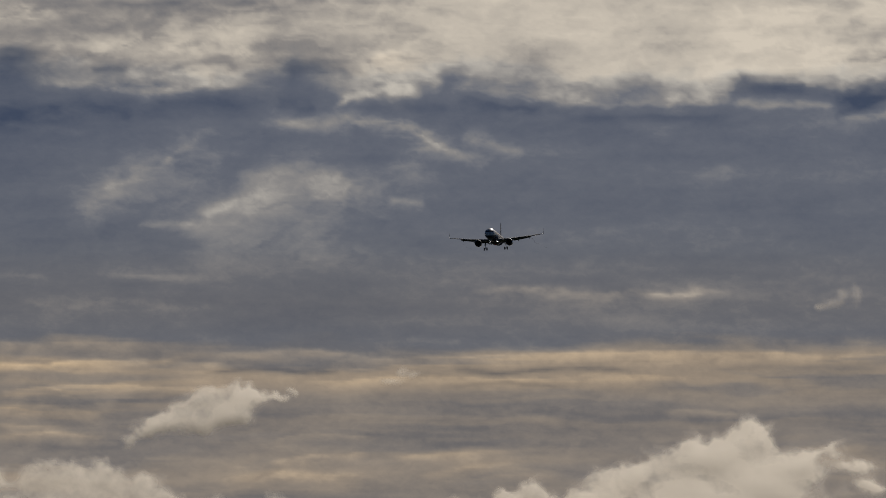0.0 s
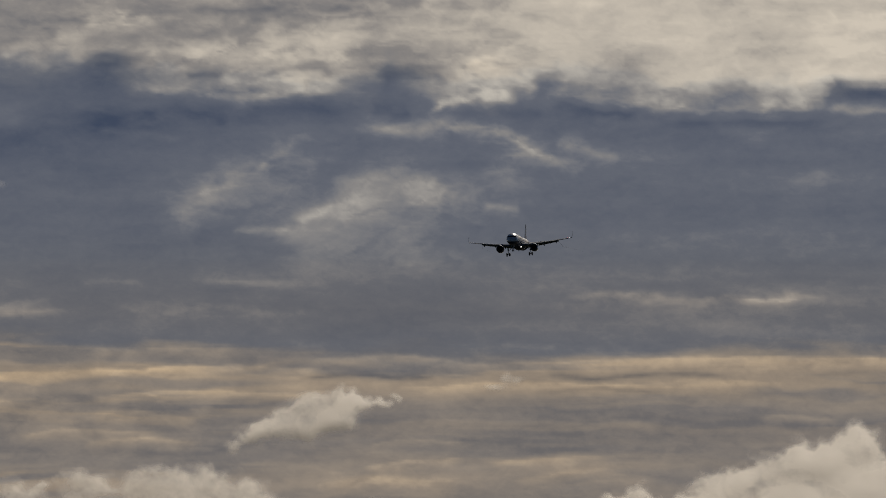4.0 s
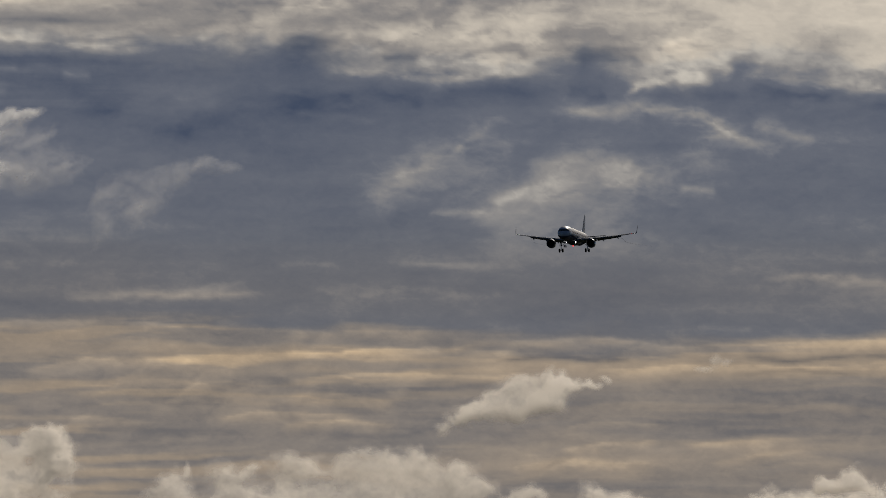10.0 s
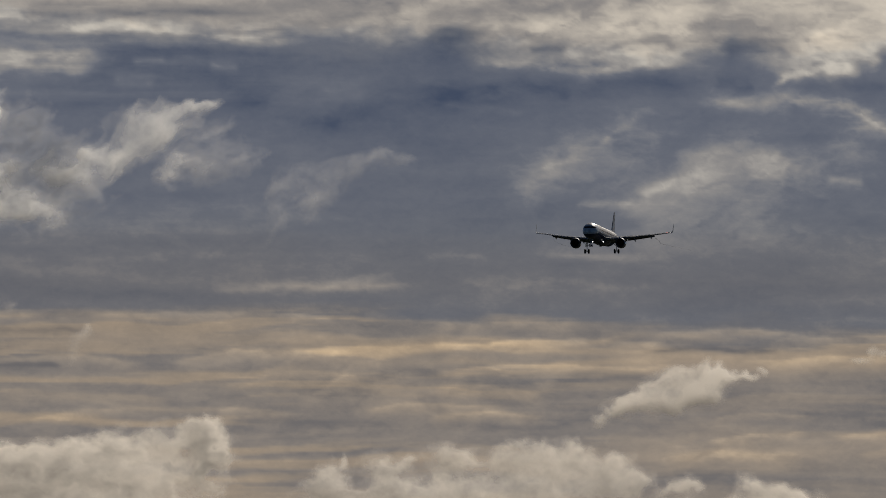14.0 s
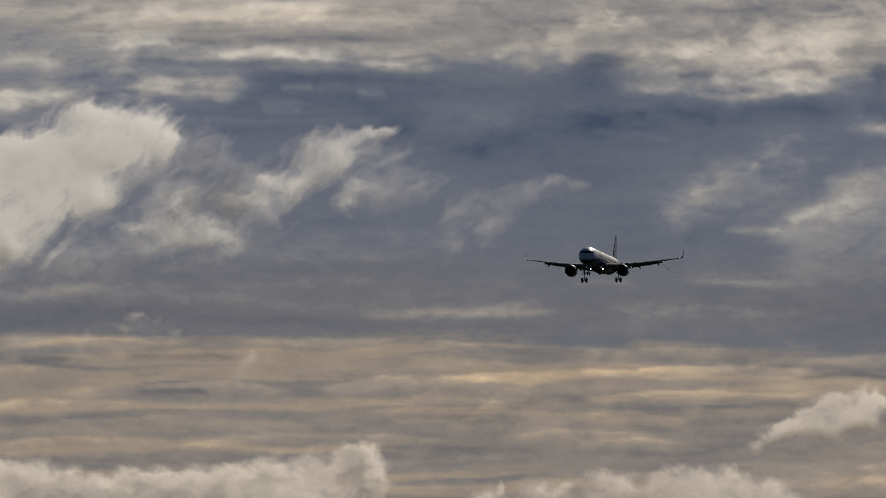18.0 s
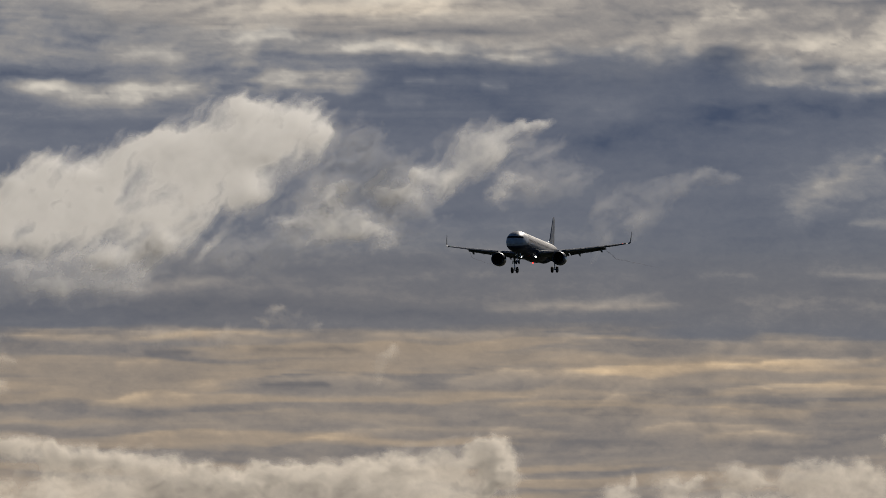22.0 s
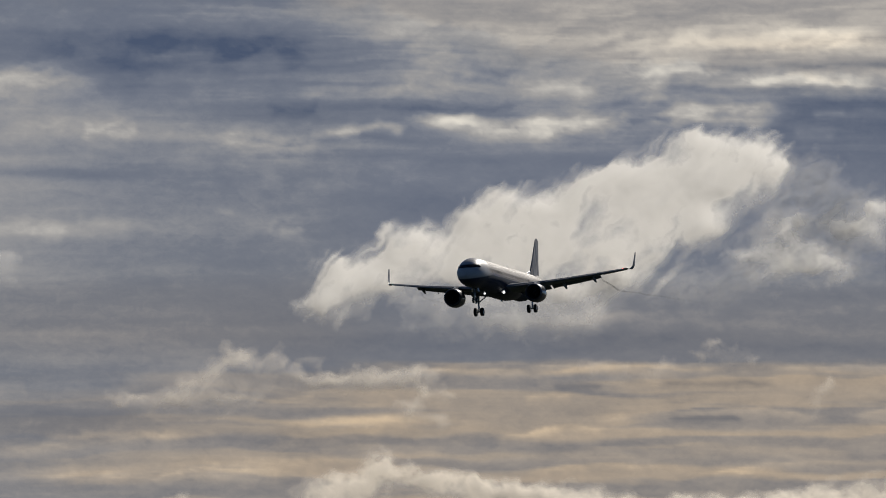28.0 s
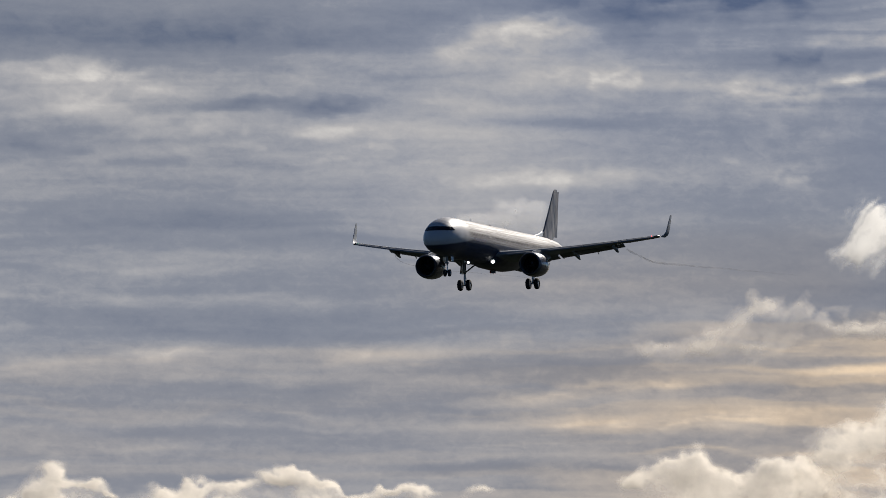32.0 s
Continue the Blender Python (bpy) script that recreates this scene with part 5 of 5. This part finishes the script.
def build_engine(plane, side):
    y, z, x0 = side * 5.75, -2.28, 14.9
    outer = [(x0 + 0.00, 1.06), (x0 + 0.04, 1.13), (x0 + 0.15, 1.19), (x0 + 0.32, 1.235)]
    cowl = [(x0 + 0.32, 1.235), (x0 + 0.7, 1.28), (x0 + 1.3, 1.31), (x0 + 2.2, 1.29), (x0 + 3.0, 1.18), (x0 + 3.7, 1.02), (x0 + 3.75, 0.97), (x0 + 3.3, 0.95)]
    engine = part("engine", turned(cowl, (y, z), 40), COWL, plane, "dark turbofan engine nacelle under the wing")
    lip = [(x0 + 0.32, 1.235), (x0 + 0.15, 1.19), (x0 + 0.04, 1.13), (x0, 1.06), (x0 + 0.05, 1.0), (x0 + 0.2, 0.965)]
    part("inlet_lip", turned(lip, (y, z), 40), LIP, engine, "dull metal inlet ring")
    part("inlet_duct", turned([(x0 + 0.2, 0.965), (x0 + 0.6, 0.97), (x0 + 1.2, 1.0)], (y, z), 40), DUCT, engine)
    fan = merge(turned([(x0 + 1.25, 1.0), (x0 + 1.25, 0.02)], (y, z), 24))
    part("fan_disc", fan, DUCT, engine)
    for k in range(18):
        a = 2 * math.pi * k / 18
        c, s = math.cos(a), math.sin(a)
        bm = bmesh.new()
        p = []
        for r, tw, w in ((0.3, 0.1, 0.16), (0.65, 0.16, 0.2), (0.97, 0.22, 0.24)):
            for e in (-1, 1):
                t = e * w / 2
                p.append(bm.verts.new((MID - x0 - 1.12 - e * tw / 2, y + r * s + t * c, z + r * c - t * s)))
        bm.faces.new((p[0], p[1], p[3], p[2]))
        bm.faces.new((p[2], p[3], p[5], p[4]))
        bmesh.ops.solidify(bm, geom=bm.faces[:], thickness=0.012)
        part("fan_blade", bm, FAN, engine)
    part("spinner", turned([(x0 + 0.62, 0.005), (x0 + 0.72, 0.1), (x0 + 0.9, 0.22), (x0 + 1.15, 0.32)], (y, z), 24), FAN, engine, "dark pointed fan spinner")
    part("core_nozzle", turned([(x0 + 3.2, 0.72), (x0 + 3.9, 0.66), (x0 + 4.5, 0.5), (x0 + 4.52, 0.46), (x0 + 4.0, 0.45)], (y, z), 28), HOT, engine)
    part("exhaust_cone", turned([(x0 + 4.0, 0.34), (x0 + 4.6, 0.24), (x0 + 5.0, 0.1), (x0 + 5.2, 0.01)], (y, z), 20), HOT, engine)
    rings = []
    for x, low, high, w in ((x0 + 0.9, 1.28, 1.30, 0.05), (x0 + 1.4, 1.2, 1.42, 0.16), (x0 + 2.4, 0.9, 1.62, 0.2), (x0 + 3.6, 0.6, 1.66, 0.2), (x0 + 5.2, 0.62, 1.45, 0.17), (x0 + 7.0, 1.0, 1.4, 0.08)):
        rings.append([(MID - x, y - w, z + low), (MID - x, y - w * 0.8, z + high), (MID - x, y + w * 0.8, z + high), (MID - x, y + w, z + low)])
    part("pylon", loft(rings), WING, engine, "grey engine pylon", False)
    # the small strake on the inner side of the cowl
    a = radians(52)
    s0 = Vector((MID - x0 - 1.0, y - side * 1.27 * math.sin(a), z + 1.27 * math.cos(a)))
    bm = bmesh.new()
    q = [bm.verts.new(s0), bm.verts.new(s0 + Vector((-1.1, 0, 0))), bm.verts.new(s0 + Vector((-1.1, -side * 0.28, 0.2)))]
    bm.faces.new(q)
    bmesh.ops.solidify(bm, geom=bm.faces[:], thickness=0.03)
    part("strake", bm, COWL, engine)
    return engine


def wheel(parent, x, y, z, radius, width):
    prof = [(-0.5, 0.52), (-0.5, 0.80), (-0.42, 0.93), (-0.22, 1.0), (0.0, 1.01), (0.22, 1.0), (0.42, 0.93), (0.5, 0.80), (0.5, 0.52)]
    rings = []
    for k in np.linspace(0, 2 * math.pi, 28, endpoint=False):
        rings.append([(MID - x + r * radius * math.cos(k), y + w * width, z + r * radius * math.sin(k)) for w, r in prof])
    rings.append(rings[0])
    bm = loft(rings, closed=True, caps=False)
    bmesh.ops.remove_doubles(bm, verts=bm.verts, dist=0.0005)
    tyre = part("wheel", bm, RUBBER, parent, "black rubber tyre")
    rim = []
    for w, r in ((-0.44, 0.15), (-0.40, 0.53), (0.40, 0.53), (0.44, 0.15)):
        rim.append([(MID - x + r * radius * math.cos(k), y + w * width, z + r * radius * math.sin(k)) for k in np.linspace(0, 2 * math.pi, 20, endpoint=False)])
    part("rim", loft(rim), STEEL, tyre, "grey metal wheel hub")


def build_main_gear(plane, side):
    x, y, axle = 21.97, side * 3.8, -3.92
    top = (MID - x + 0.1, side * 3.75, -1.15)
    gear = part("main_gear", tube(top, (MID - x, y, -2.75), 0.17, 0.15), STEEL, plane, "lowered main landing gear leg")
    part("piston", tube((MID - x, y, -2.7), (MID - x, y, axle), 0.10, 0.10), ALLOY, gear)
    part("axle", tube((MID - x, y - 0.62, axle), (MID - x, y + 0.62, axle), 0.085, 0.085), STEEL, gear)
    part("side_brace", tube((MID - x, y - side * 0.05, -2.6), (MID - x - 0.1, y - side * 1.6, -1.45), 0.075, 0.075), STEEL, gear)
    part("torque_link", merge(tube((MID - x - 0.14, y, -2.75), (MID - x - 0.5, y, -3.25), 0.06, 0.05), tube((MID - x - 0.5, y, -3.25), (MID - x - 0.12, y, -3.8), 0.05, 0.06)), STEEL, gear)
    bm = bmesh.new()
    bmesh.ops.create_cube(bm, size=1, matrix=Matrix.Translation((MID - x, y + side * 0.27, -2.0)) @ Matrix.Rotation(radians(side * 7), 4, "X") @ Matrix.Diagonal((1.0, 0.05, 1.5, 1)))
    bmesh.ops.bevel(bm, geom=bm.edges[:], offset=0.02, segments=1, affect="EDGES")
    part("gear_door", bm, BELLY, gear, "flat gear leg door")
    for e in (-1, 1):
        wheel(gear, x, y + e * 0.465, axle, 0.585, 0.43)
    return gear


def build_nose_gear(plane):
    x, axle = 5.07, -3.74
    gear = part("nose_gear", tube((MID - x + 0.25, 0, -1.8), (MID - x, 0, -2.95), 0.11, 0.10), STEEL, plane, "lowered nose landing gear leg")
    part("piston", tube((MID - x + 0.01, 0, -2.9), (MID - x, 0, axle), 0.065, 0.065), ALLOY, gear)
    part("axle", tube((MID - x, -0.36, axle), (MID - x, 0.36, axle), 0.055, 0.055), STEEL, gear)
    part("drag_brace", tube((MID - x + 0.05, 0, -2.6), (MID - x - 1.1, 0, -1.8), 0.055, 0.055), STEEL, gear)
    for side in (-1, 1):
        wheel(gear, x, side * 0.25, axle, 0.38, 0.23)
        bm = bmesh.new()
        bmesh.ops.create_cube(bm, size=1, matrix=Matrix.Translation((MID - x - 0.4, side * 0.42, -2.25)) @ Matrix.Rotation(radians(side * 6), 4, "X") @ Matrix.Diagonal((0.9, 0.03, 0.62, 1)))
        bmesh.ops.bevel(bm, geom=bm.edges[:], offset=0.012, segments=1, affect="EDGES")
        part("gear_door", bm, WHITE, gear, "small open nose gear door")
    for side in (-1, 1):
        part("taxi_light", tube((MID - x + 0.12, side * 0.13, -2.72), (MID - x + 0.2, side * 0.13, -2.72), 0.09, 0.10, 16), GLASS, gear)
    return gear


def build_airliner():
    plane = tagged(new("airliner"), "white twin-engine airliner with wheels and flaps down on approach", "airplane")
    stations = sorted(set(np.round(np.concatenate([np.array(HULL_X), np.linspace(0.02, 0.5, 9), np.linspace(0.5, 7, 40), np.linspace(7, 31, 25), np.linspace(31, 44.5, 20)]), 3)))
    rings = [[hull_point(x, k) for k in np.linspace(0, 2 * math.pi, 56, endpoint=False)] for x in stations]
    part("fuselage", loft(rings), LIVERY, plane, "long white tubular fuselage with dark blue underside")

    # belly fairing between the wings
    rings = []
    for x, w, b in ((14.9, 0.5, -1.9), (15.8, 1.3, -2.13), (16.8, 1.95, -2.38), (18.3, 2.15, -2.52), (21.0, 2.15, -2.55), (23.5, 2.1, -2.5), (25.5, 1.7, -2.3), (27.2, 1.0, -2.12), (28.2, 0.4, -2.0)):
        rings.append([(MID - x, w * math.sin(k) * (1.0 if abs(math.cos(k)) < 0.95 else 1.0), -1.0 + (b + 1.0) * max(-0.15, math.cos(k))) for k in np.linspace(-1.7, 1.7, 25)])
    part("belly_fairing", loft(rings, closed=False), NAVY, plane, "dark blue bulged fairing under the belly")

    # dark surround of the windscreen, then the panes
    bm = bmesh.new()
    grid = []
    for a in np.linspace(-81, 81, 41):
        s = abs(a) / 76
        low, high = 0.39 + 0.12 * s * s, 0.89 - 0.02 * s - (0.30 * max(0, s - 0.75) / 0.25)
        line = []
        for h in np.linspace(low, high, 7):
            y = 1.66 * math.sin(radians(abs(a))) * (1 - 0.10 * max(0, h - 0.5))
            line.append(bm.verts.new((MID - hull_front(y, h) + 0.012, math.copysign(y + 0.01 * s, a), h + 0.006)))
        grid.append(line)
    for p, q in zip(grid, grid[1:]):
        for i in range(6):
            bm.faces.new((p[i], p[i + 1], q[i + 1], q[i]))
    bmesh.ops.solidify(bm, geom=bm.faces[:], thickness=0.01)
    part("windscreen_surround", bm, DARK, plane, "black painted band around the windscreen")
    for side in (-1, 1):
        for a0, a1 in ((2, 27), (29.5, 54), (56.5, 76)):
            bm = bmesh.new()
            grid = []
            for a in np.linspace(a0, a1, 7):
                s = a / 76
                low, high = 0.43 + 0.12 * s * s, 0.85 - 0.02 * s - (0.24 * max(0, s - 0.75) / 0.25)
                line = []
                for h in np.linspace(low, high, 6):
                    y = 1.66 * math.sin(radians(a)) * (1 - 0.10 * max(0, h - 0.5))
                    x = hull_front(y, h)
                    line.append(bm.verts.new((MID - x + 0.025, side * (y + 0.02 * s), h + 0.012)))
                grid.append(line)
            for p, q in zip(grid, grid[1:]):
                for i in range(5):
                    bm.faces.new((p[i], p[i + 1], q[i + 1], q[i]))
            bmesh.ops.solidify(bm, geom=bm.faces[:], thickness=0.02)
            part("cockpit_window", bm, GLASS, plane, "dark cockpit window pane")

    # cabin windows, doors
    pane = None
    for side in (-1, 1):
        for k in range(56):
            x = 6.9 + k * 0.533
            if abs(x - 13.4) < 0.5 or abs(x - 26.6) < 0.5:
                continue
            if pane is None:
                bm = bmesh.new()
                ring = [bm.verts.new((0.115 * math.copysign(abs(math.cos(q)) ** 0.6, math.cos(q)), 0, 0.165 * math.copysign(abs(math.sin(q)) ** 0.6, math.sin(q)))) for q in np.linspace(0, 2 * math.pi, 14, endpoint=False)]
                bm.faces.new(ring)
                bmesh.ops.solidify(bm, geom=bm.faces[:], thickness=0.012)
                mesh = bpy.data.meshes.new("cabin_window")
                bm.to_mesh(mesh)
                bm.free()
                mesh.materials.append(PORT)
                pane = mesh
            ob = new("cabin_window", pane)
            ob.parent = plane
            p = hull_point(x, side * radians(76))
            ob.matrix_basis = Matrix.Translation(p + Vector((0, side * 0.012, 0))) @ Matrix.Rotation(radians(side * -(90 - 76)) * -1, 4, "X")
        for x, w in ((5.6, 0.42), (13.4, 0.4), (26.6, 0.4), (36.2, 0.42)):
            part("cabin_door", hull_panel(x - w, x + w, side, 62, 112), LIVERY, plane, "white cabin door flush in the side")

    # name lettering too small to read: plain dark red bars below the windows
    for side in (-1, 1):
        for x, w in ((8.2, 0.34), (9.1, 0.28), (9.9, 0.34), (10.8, 0.30), (11.6, 0.26)):
            part("title_bar", hull_panel(x - w, x + w, side, 88, 95.5, 0.009), RED_PAINT, plane, "dark red painted lettering bar")

    # thin vapour streaks trailing from the flap ends
    for side in (-1, 1):
        pts = []
        for k in range(61):
            s = k / 60
            d = 78 * s
            pts.append(Vector((MID - 26.0 - d, side * (13.0 + 0.35 * math.sin(d * 0.42) * (1 - s) + 1.2 * s), WING_Z(13.0) - 0.6 - 1.3 * (1 - math.exp(-d / 5.0)) + 0.045 * d - 0.00012 * d * d)))
        rings = []
        for k, q in enumerate(pts):
            r = (0.13 if side > 0 else 0.05) * (1 - 0.5 * k / 60)
            rings.append([q + Vector((0, r * math.sin(a), r * math.cos(a))) for a in np.linspace(0, 2 * math.pi, 8, endpoint=False)])
        part("vapour_streak", loft(rings), STREAK, plane, "thin faint vapour streak behind the flap")

    # fin and tailplane
    fin = part("tail_fin", blade([(36.2, 0, 1.7, 4.6, 0.09, 90, 0), (37.0, 0, 2.4, 3.9, 0.09, 90, 0), (39.2, 0, 5.2, 2.3, 0.09, 90, 0), (40.8, 0, 7.35, 1.25, 0.09, 90, 0), (41.2, 0, 7.55, 0.9, 0.06, 90, 0)], 1, 12), MOTTLED, plane, "tall swept tail fin with mottled grey and dark paint")
    part("leading_edge", blade([(36.95, 0, 2.4, 0.75, 0.24, 90, 0), (39.15, 0, 5.2, 0.55, 0.24, 90, 0), (40.75, 0, 7.35, 0.4, 0.2, 90, 0)], 1, 8), NAVY, fin, "dark leading edge of the fin")
    part("rudder", blade([(40.5, 0, 2.35, 1.6, 0.055, 90, 0), (41.2, 0, 5.2, 1.2, 0.055, 90, 0), (41.85, 0, 7.35, 0.85, 0.055, 90, 0)], 1, 8), MOTTLED, fin, "grey rudder behind the fin")
    part("fin_fillet", blade([(33.0, 0, 1.95, 5.0, 0.035, 90, 0), (35.4, 0, 2.3, 3.4, 0.05, 90, 0), (36.9, 0, 2.7, 2.0, 0.05, 90, 0)], 1, 8), WHITE, fin, "white fillet at the foot of the fin")
    for side in (-1, 1):
        tail = part("tailplane", blade([(38.4, 0.4, 0.92, 4.0, 0.10, 0, -2), (39.1, 1.2, 1.0, 3.5, 0.10, 0, -2), (41.6, 6.15, 1.55, 1.35, 0.09, 0, -2)], side), WING, plane, "grey horizontal tailplane")
        part("elevator", blade([(42.35, 1.2, 1.08, 1.05, 0.1, 0, -6), (42.8, 6.1, 1.58, 0.5, 0.1, 0, -6)], side, 6), FLAP, tail)
        build_wing(plane, side)
        build_engine(plane, side)
        build_main_gear(plane, side)
        # landing lamp below the wing root
        at = Vector((MID - 16.0, side * 1.36, -1.92))
        lamp = part("landing_light", tube(at + Vector((-0.14, 0, 0)), at, 0.20, 0.27, 20), STEEL, plane, "bright landing light at the wing root")
        part("stalk", tube(at + Vector((-0.1, 0, 0.1)), at + Vector((-0.3, 0, 0.62)), 0.06, 0.09, 10), STEEL, lamp)
        part("lens", tube(at, at + Vector((0.015, 0, 0)), *((0.18, 0.17) if side > 0 else (0.13, 0.12)), 20), LANDING, lamp, "glowing white lens")
        # hood added to stop the lens from lighting the fuselage beside it
        rim = [[at + Vector((d, r * math.sin(k), r * math.cos(k))) for k in np.linspace(0, 2 * math.pi, 20, endpoint=False)] for d, r in ((-0.02, 0.26), (0.16, 0.25), (0.16, 0.27), (-0.02, 0.28))]
        part("hood", loft(rim, caps=False), STEEL, lamp, "short added metal hood keeping the lens glow off the fuselage")
    build_nose_gear(plane)

    # aerials and beacons
    for x, h in ((7.5, 0.32), (12.5, 0.28), (24.0, 0.3)):
        part("antenna", blade([(x, 0, hull(x)[1] - 0.02, 0.36, 0.1, 90, 0), (x + 0.14, 0, hull(x)[1] + h, 0.18, 0.1, 90, 0)], 1, 6), WHITE, plane, "small blade antenna")
    part("antenna", blade([(10.5, 0, -2.05, 0.36, 0.1, 90, 0), (10.64, 0, -2.36, 0.18, 0.1, 90, 0)], 1, 6), WHITE, plane, "small blade antenna")
    bm = bmesh.new()
    bmesh.ops.create_uvsphere(bm, u_segments=12, v_segments=8, radius=0.11, matrix=Matrix.Translation((MID - 19.0, 0, 2.1)))
    part("beacon", bm, RED_PAINT, plane, "red beacon lamp cover")

    # the turning beacon under the belly: a deep dark shade, added to hide the glowing lens at its back between flashes
    shade = merge(*(tube((-0.28, y, z), (0.30, y, z), 0.02, 0.02, 6) for y in (-0.12, 0.12) for z in (-0.13, 0.13)))
    for middle, size in (((0.0, 0.12, 0.0), (0.58, 0.02, 0.26)), ((0.0, -0.12, 0.0), (0.58, 0.02, 0.26)), ((0.0, 0.0, 0.13), (0.58, 0.24, 0.02)), ((-0.28, 0.0, 0.0), (0.02, 0.24, 0.26))):
        bmesh.ops.create_cube(shade, size=1, matrix=Matrix.Translation(middle) @ Matrix.Diagonal((*size, 1)))
    beacon = part("beacon", shade, DARK, plane, "turning red beacon lamp in a dark shade")
    part("lens", tube((-0.27, 0, -0.01), (-0.25, 0, -0.01), 0.12, 0.11, 16), BEACON_LAMP, beacon, "glowing red beacon lens")
    return plane, beacon


airliner, belly_beacon = build_airliner()


# ---- what moves ----
def motions():
    walk(airliner, [
        (0.0, pose(19.69, 3023.98, 163.79, 2.46, -2.20, -97.00)),
        (1.0, pose(13.41, 2954.92, 160.45, 2.46, -1.86, -97.08)),
        (2.0, pose(7.00, 2885.93, 156.93, 2.47, -1.52, -97.16)),
        (2.5, pose(3.75, 2851.42, 155.09, 2.48, -1.35, -97.20)),
        (4.5, pose(-9.39, 2713.72, 147.29, 2.50, -0.67, -97.36)),
        (5.0, pose(-12.70, 2679.38, 145.24, 2.50, -0.50, -97.40)),
        (6.0, pose(-19.33, 2610.72, 141.05, 2.04, -0.51, -97.48)),
        (7.0, pose(-25.95, 2542.14, 136.78, 1.58, -0.52, -97.56)),
        (8.0, pose(-32.53, 2473.59, 132.47, 1.11, -0.53, -97.64)),
        (9.0, pose(-39.06, 2405.25, 128.16, 0.65, -0.54, -97.72)),
        (10.0, pose(-45.53, 2337.08, 123.89, 0.19, -0.54, -97.80)),
        (11.0, pose(-51.92, 2268.76, 119.69, 0.05, -0.76, -97.67)),
        (12.0, pose(-58.23, 2200.69, 115.60, -0.08, -0.97, -97.53)),
        (13.0, pose(-64.44, 2132.85, 111.64, -0.21, -1.19, -97.40)),
        (13.5, pose(-67.51, 2098.81, 109.71, -0.28, -1.29, -97.33)),
        (15.5, pose(-79.48, 1962.63, 102.35, -0.55, -1.72, -97.07)),
        (16.0, pose(-82.41, 1928.70, 100.60, -0.61, -1.83, -97.00)),
        (17.0, pose(-88.18, 1860.90, 97.21, -0.23, -1.69, -96.83)),
        (18.0, pose(-93.86, 1793.47, 93.96, 0.15, -1.56, -96.65)),
        (19.0, pose(-99.42, 1725.82, 90.78, 0.53, -1.43, -96.47)),
        (20.0, pose(-104.87, 1658.15, 87.67, 1.12, -1.29, -96.30)),
        (21.0, pose(-110.23, 1590.56, 84.42, 0.43, -1.39, -96.33)),
        (22.0, pose(-115.29, 1523.08, 81.38, 0.35, -1.49, -96.35)),
        (23.0, pose(-120.30, 1455.71, 78.20, -0.43, -1.58, -96.38)),
        (24.0, pose(-125.45, 1388.33, 74.83, 0.18, -1.68, -96.40)),
        (24.5, pose(-127.89, 1354.63, 73.07, 1.64, -1.64, -96.45)),
        (25.0, pose(-130.53, 1320.93, 71.36, 2.19, -1.59, -96.50)),
        (25.5, pose(-132.96, 1287.27, 69.61, 2.34, -1.54, -96.55)),
        (27.5, pose(-143.18, 1152.53, 62.54, 2.65, -1.35, -96.75)),
        (28.0, pose(-145.73, 1118.83, 60.72, 3.00, -1.30, -96.80)),
        (29.0, pose(-150.72, 1051.43, 56.87, 2.39, -1.30, -97.10)),
        (30.0, pose(-155.58, 983.88, 52.92, 1.37, -1.30, -97.40)),
        (31.0, pose(-160.41, 916.24, 48.99, 1.00, -1.15, -97.40)),
        (32.0, pose(-165.21, 848.41, 45.22, 0.43, -0.99, -97.40)),
    ])
    # the beacon turns once in 1.095 s
    walk(belly_beacon, [(0.2 * k, pose(0, 0, -2.72, 0, 0, 10.7 - 360 * (0.2 * k - 22.0) / 1.095)) for k in range(161)])
    for ob, start, end in DRIFTS:
        walk(ob, [(0.0, Matrix.Translation(start)), (32.0, Matrix.Translation(end))])


motions()
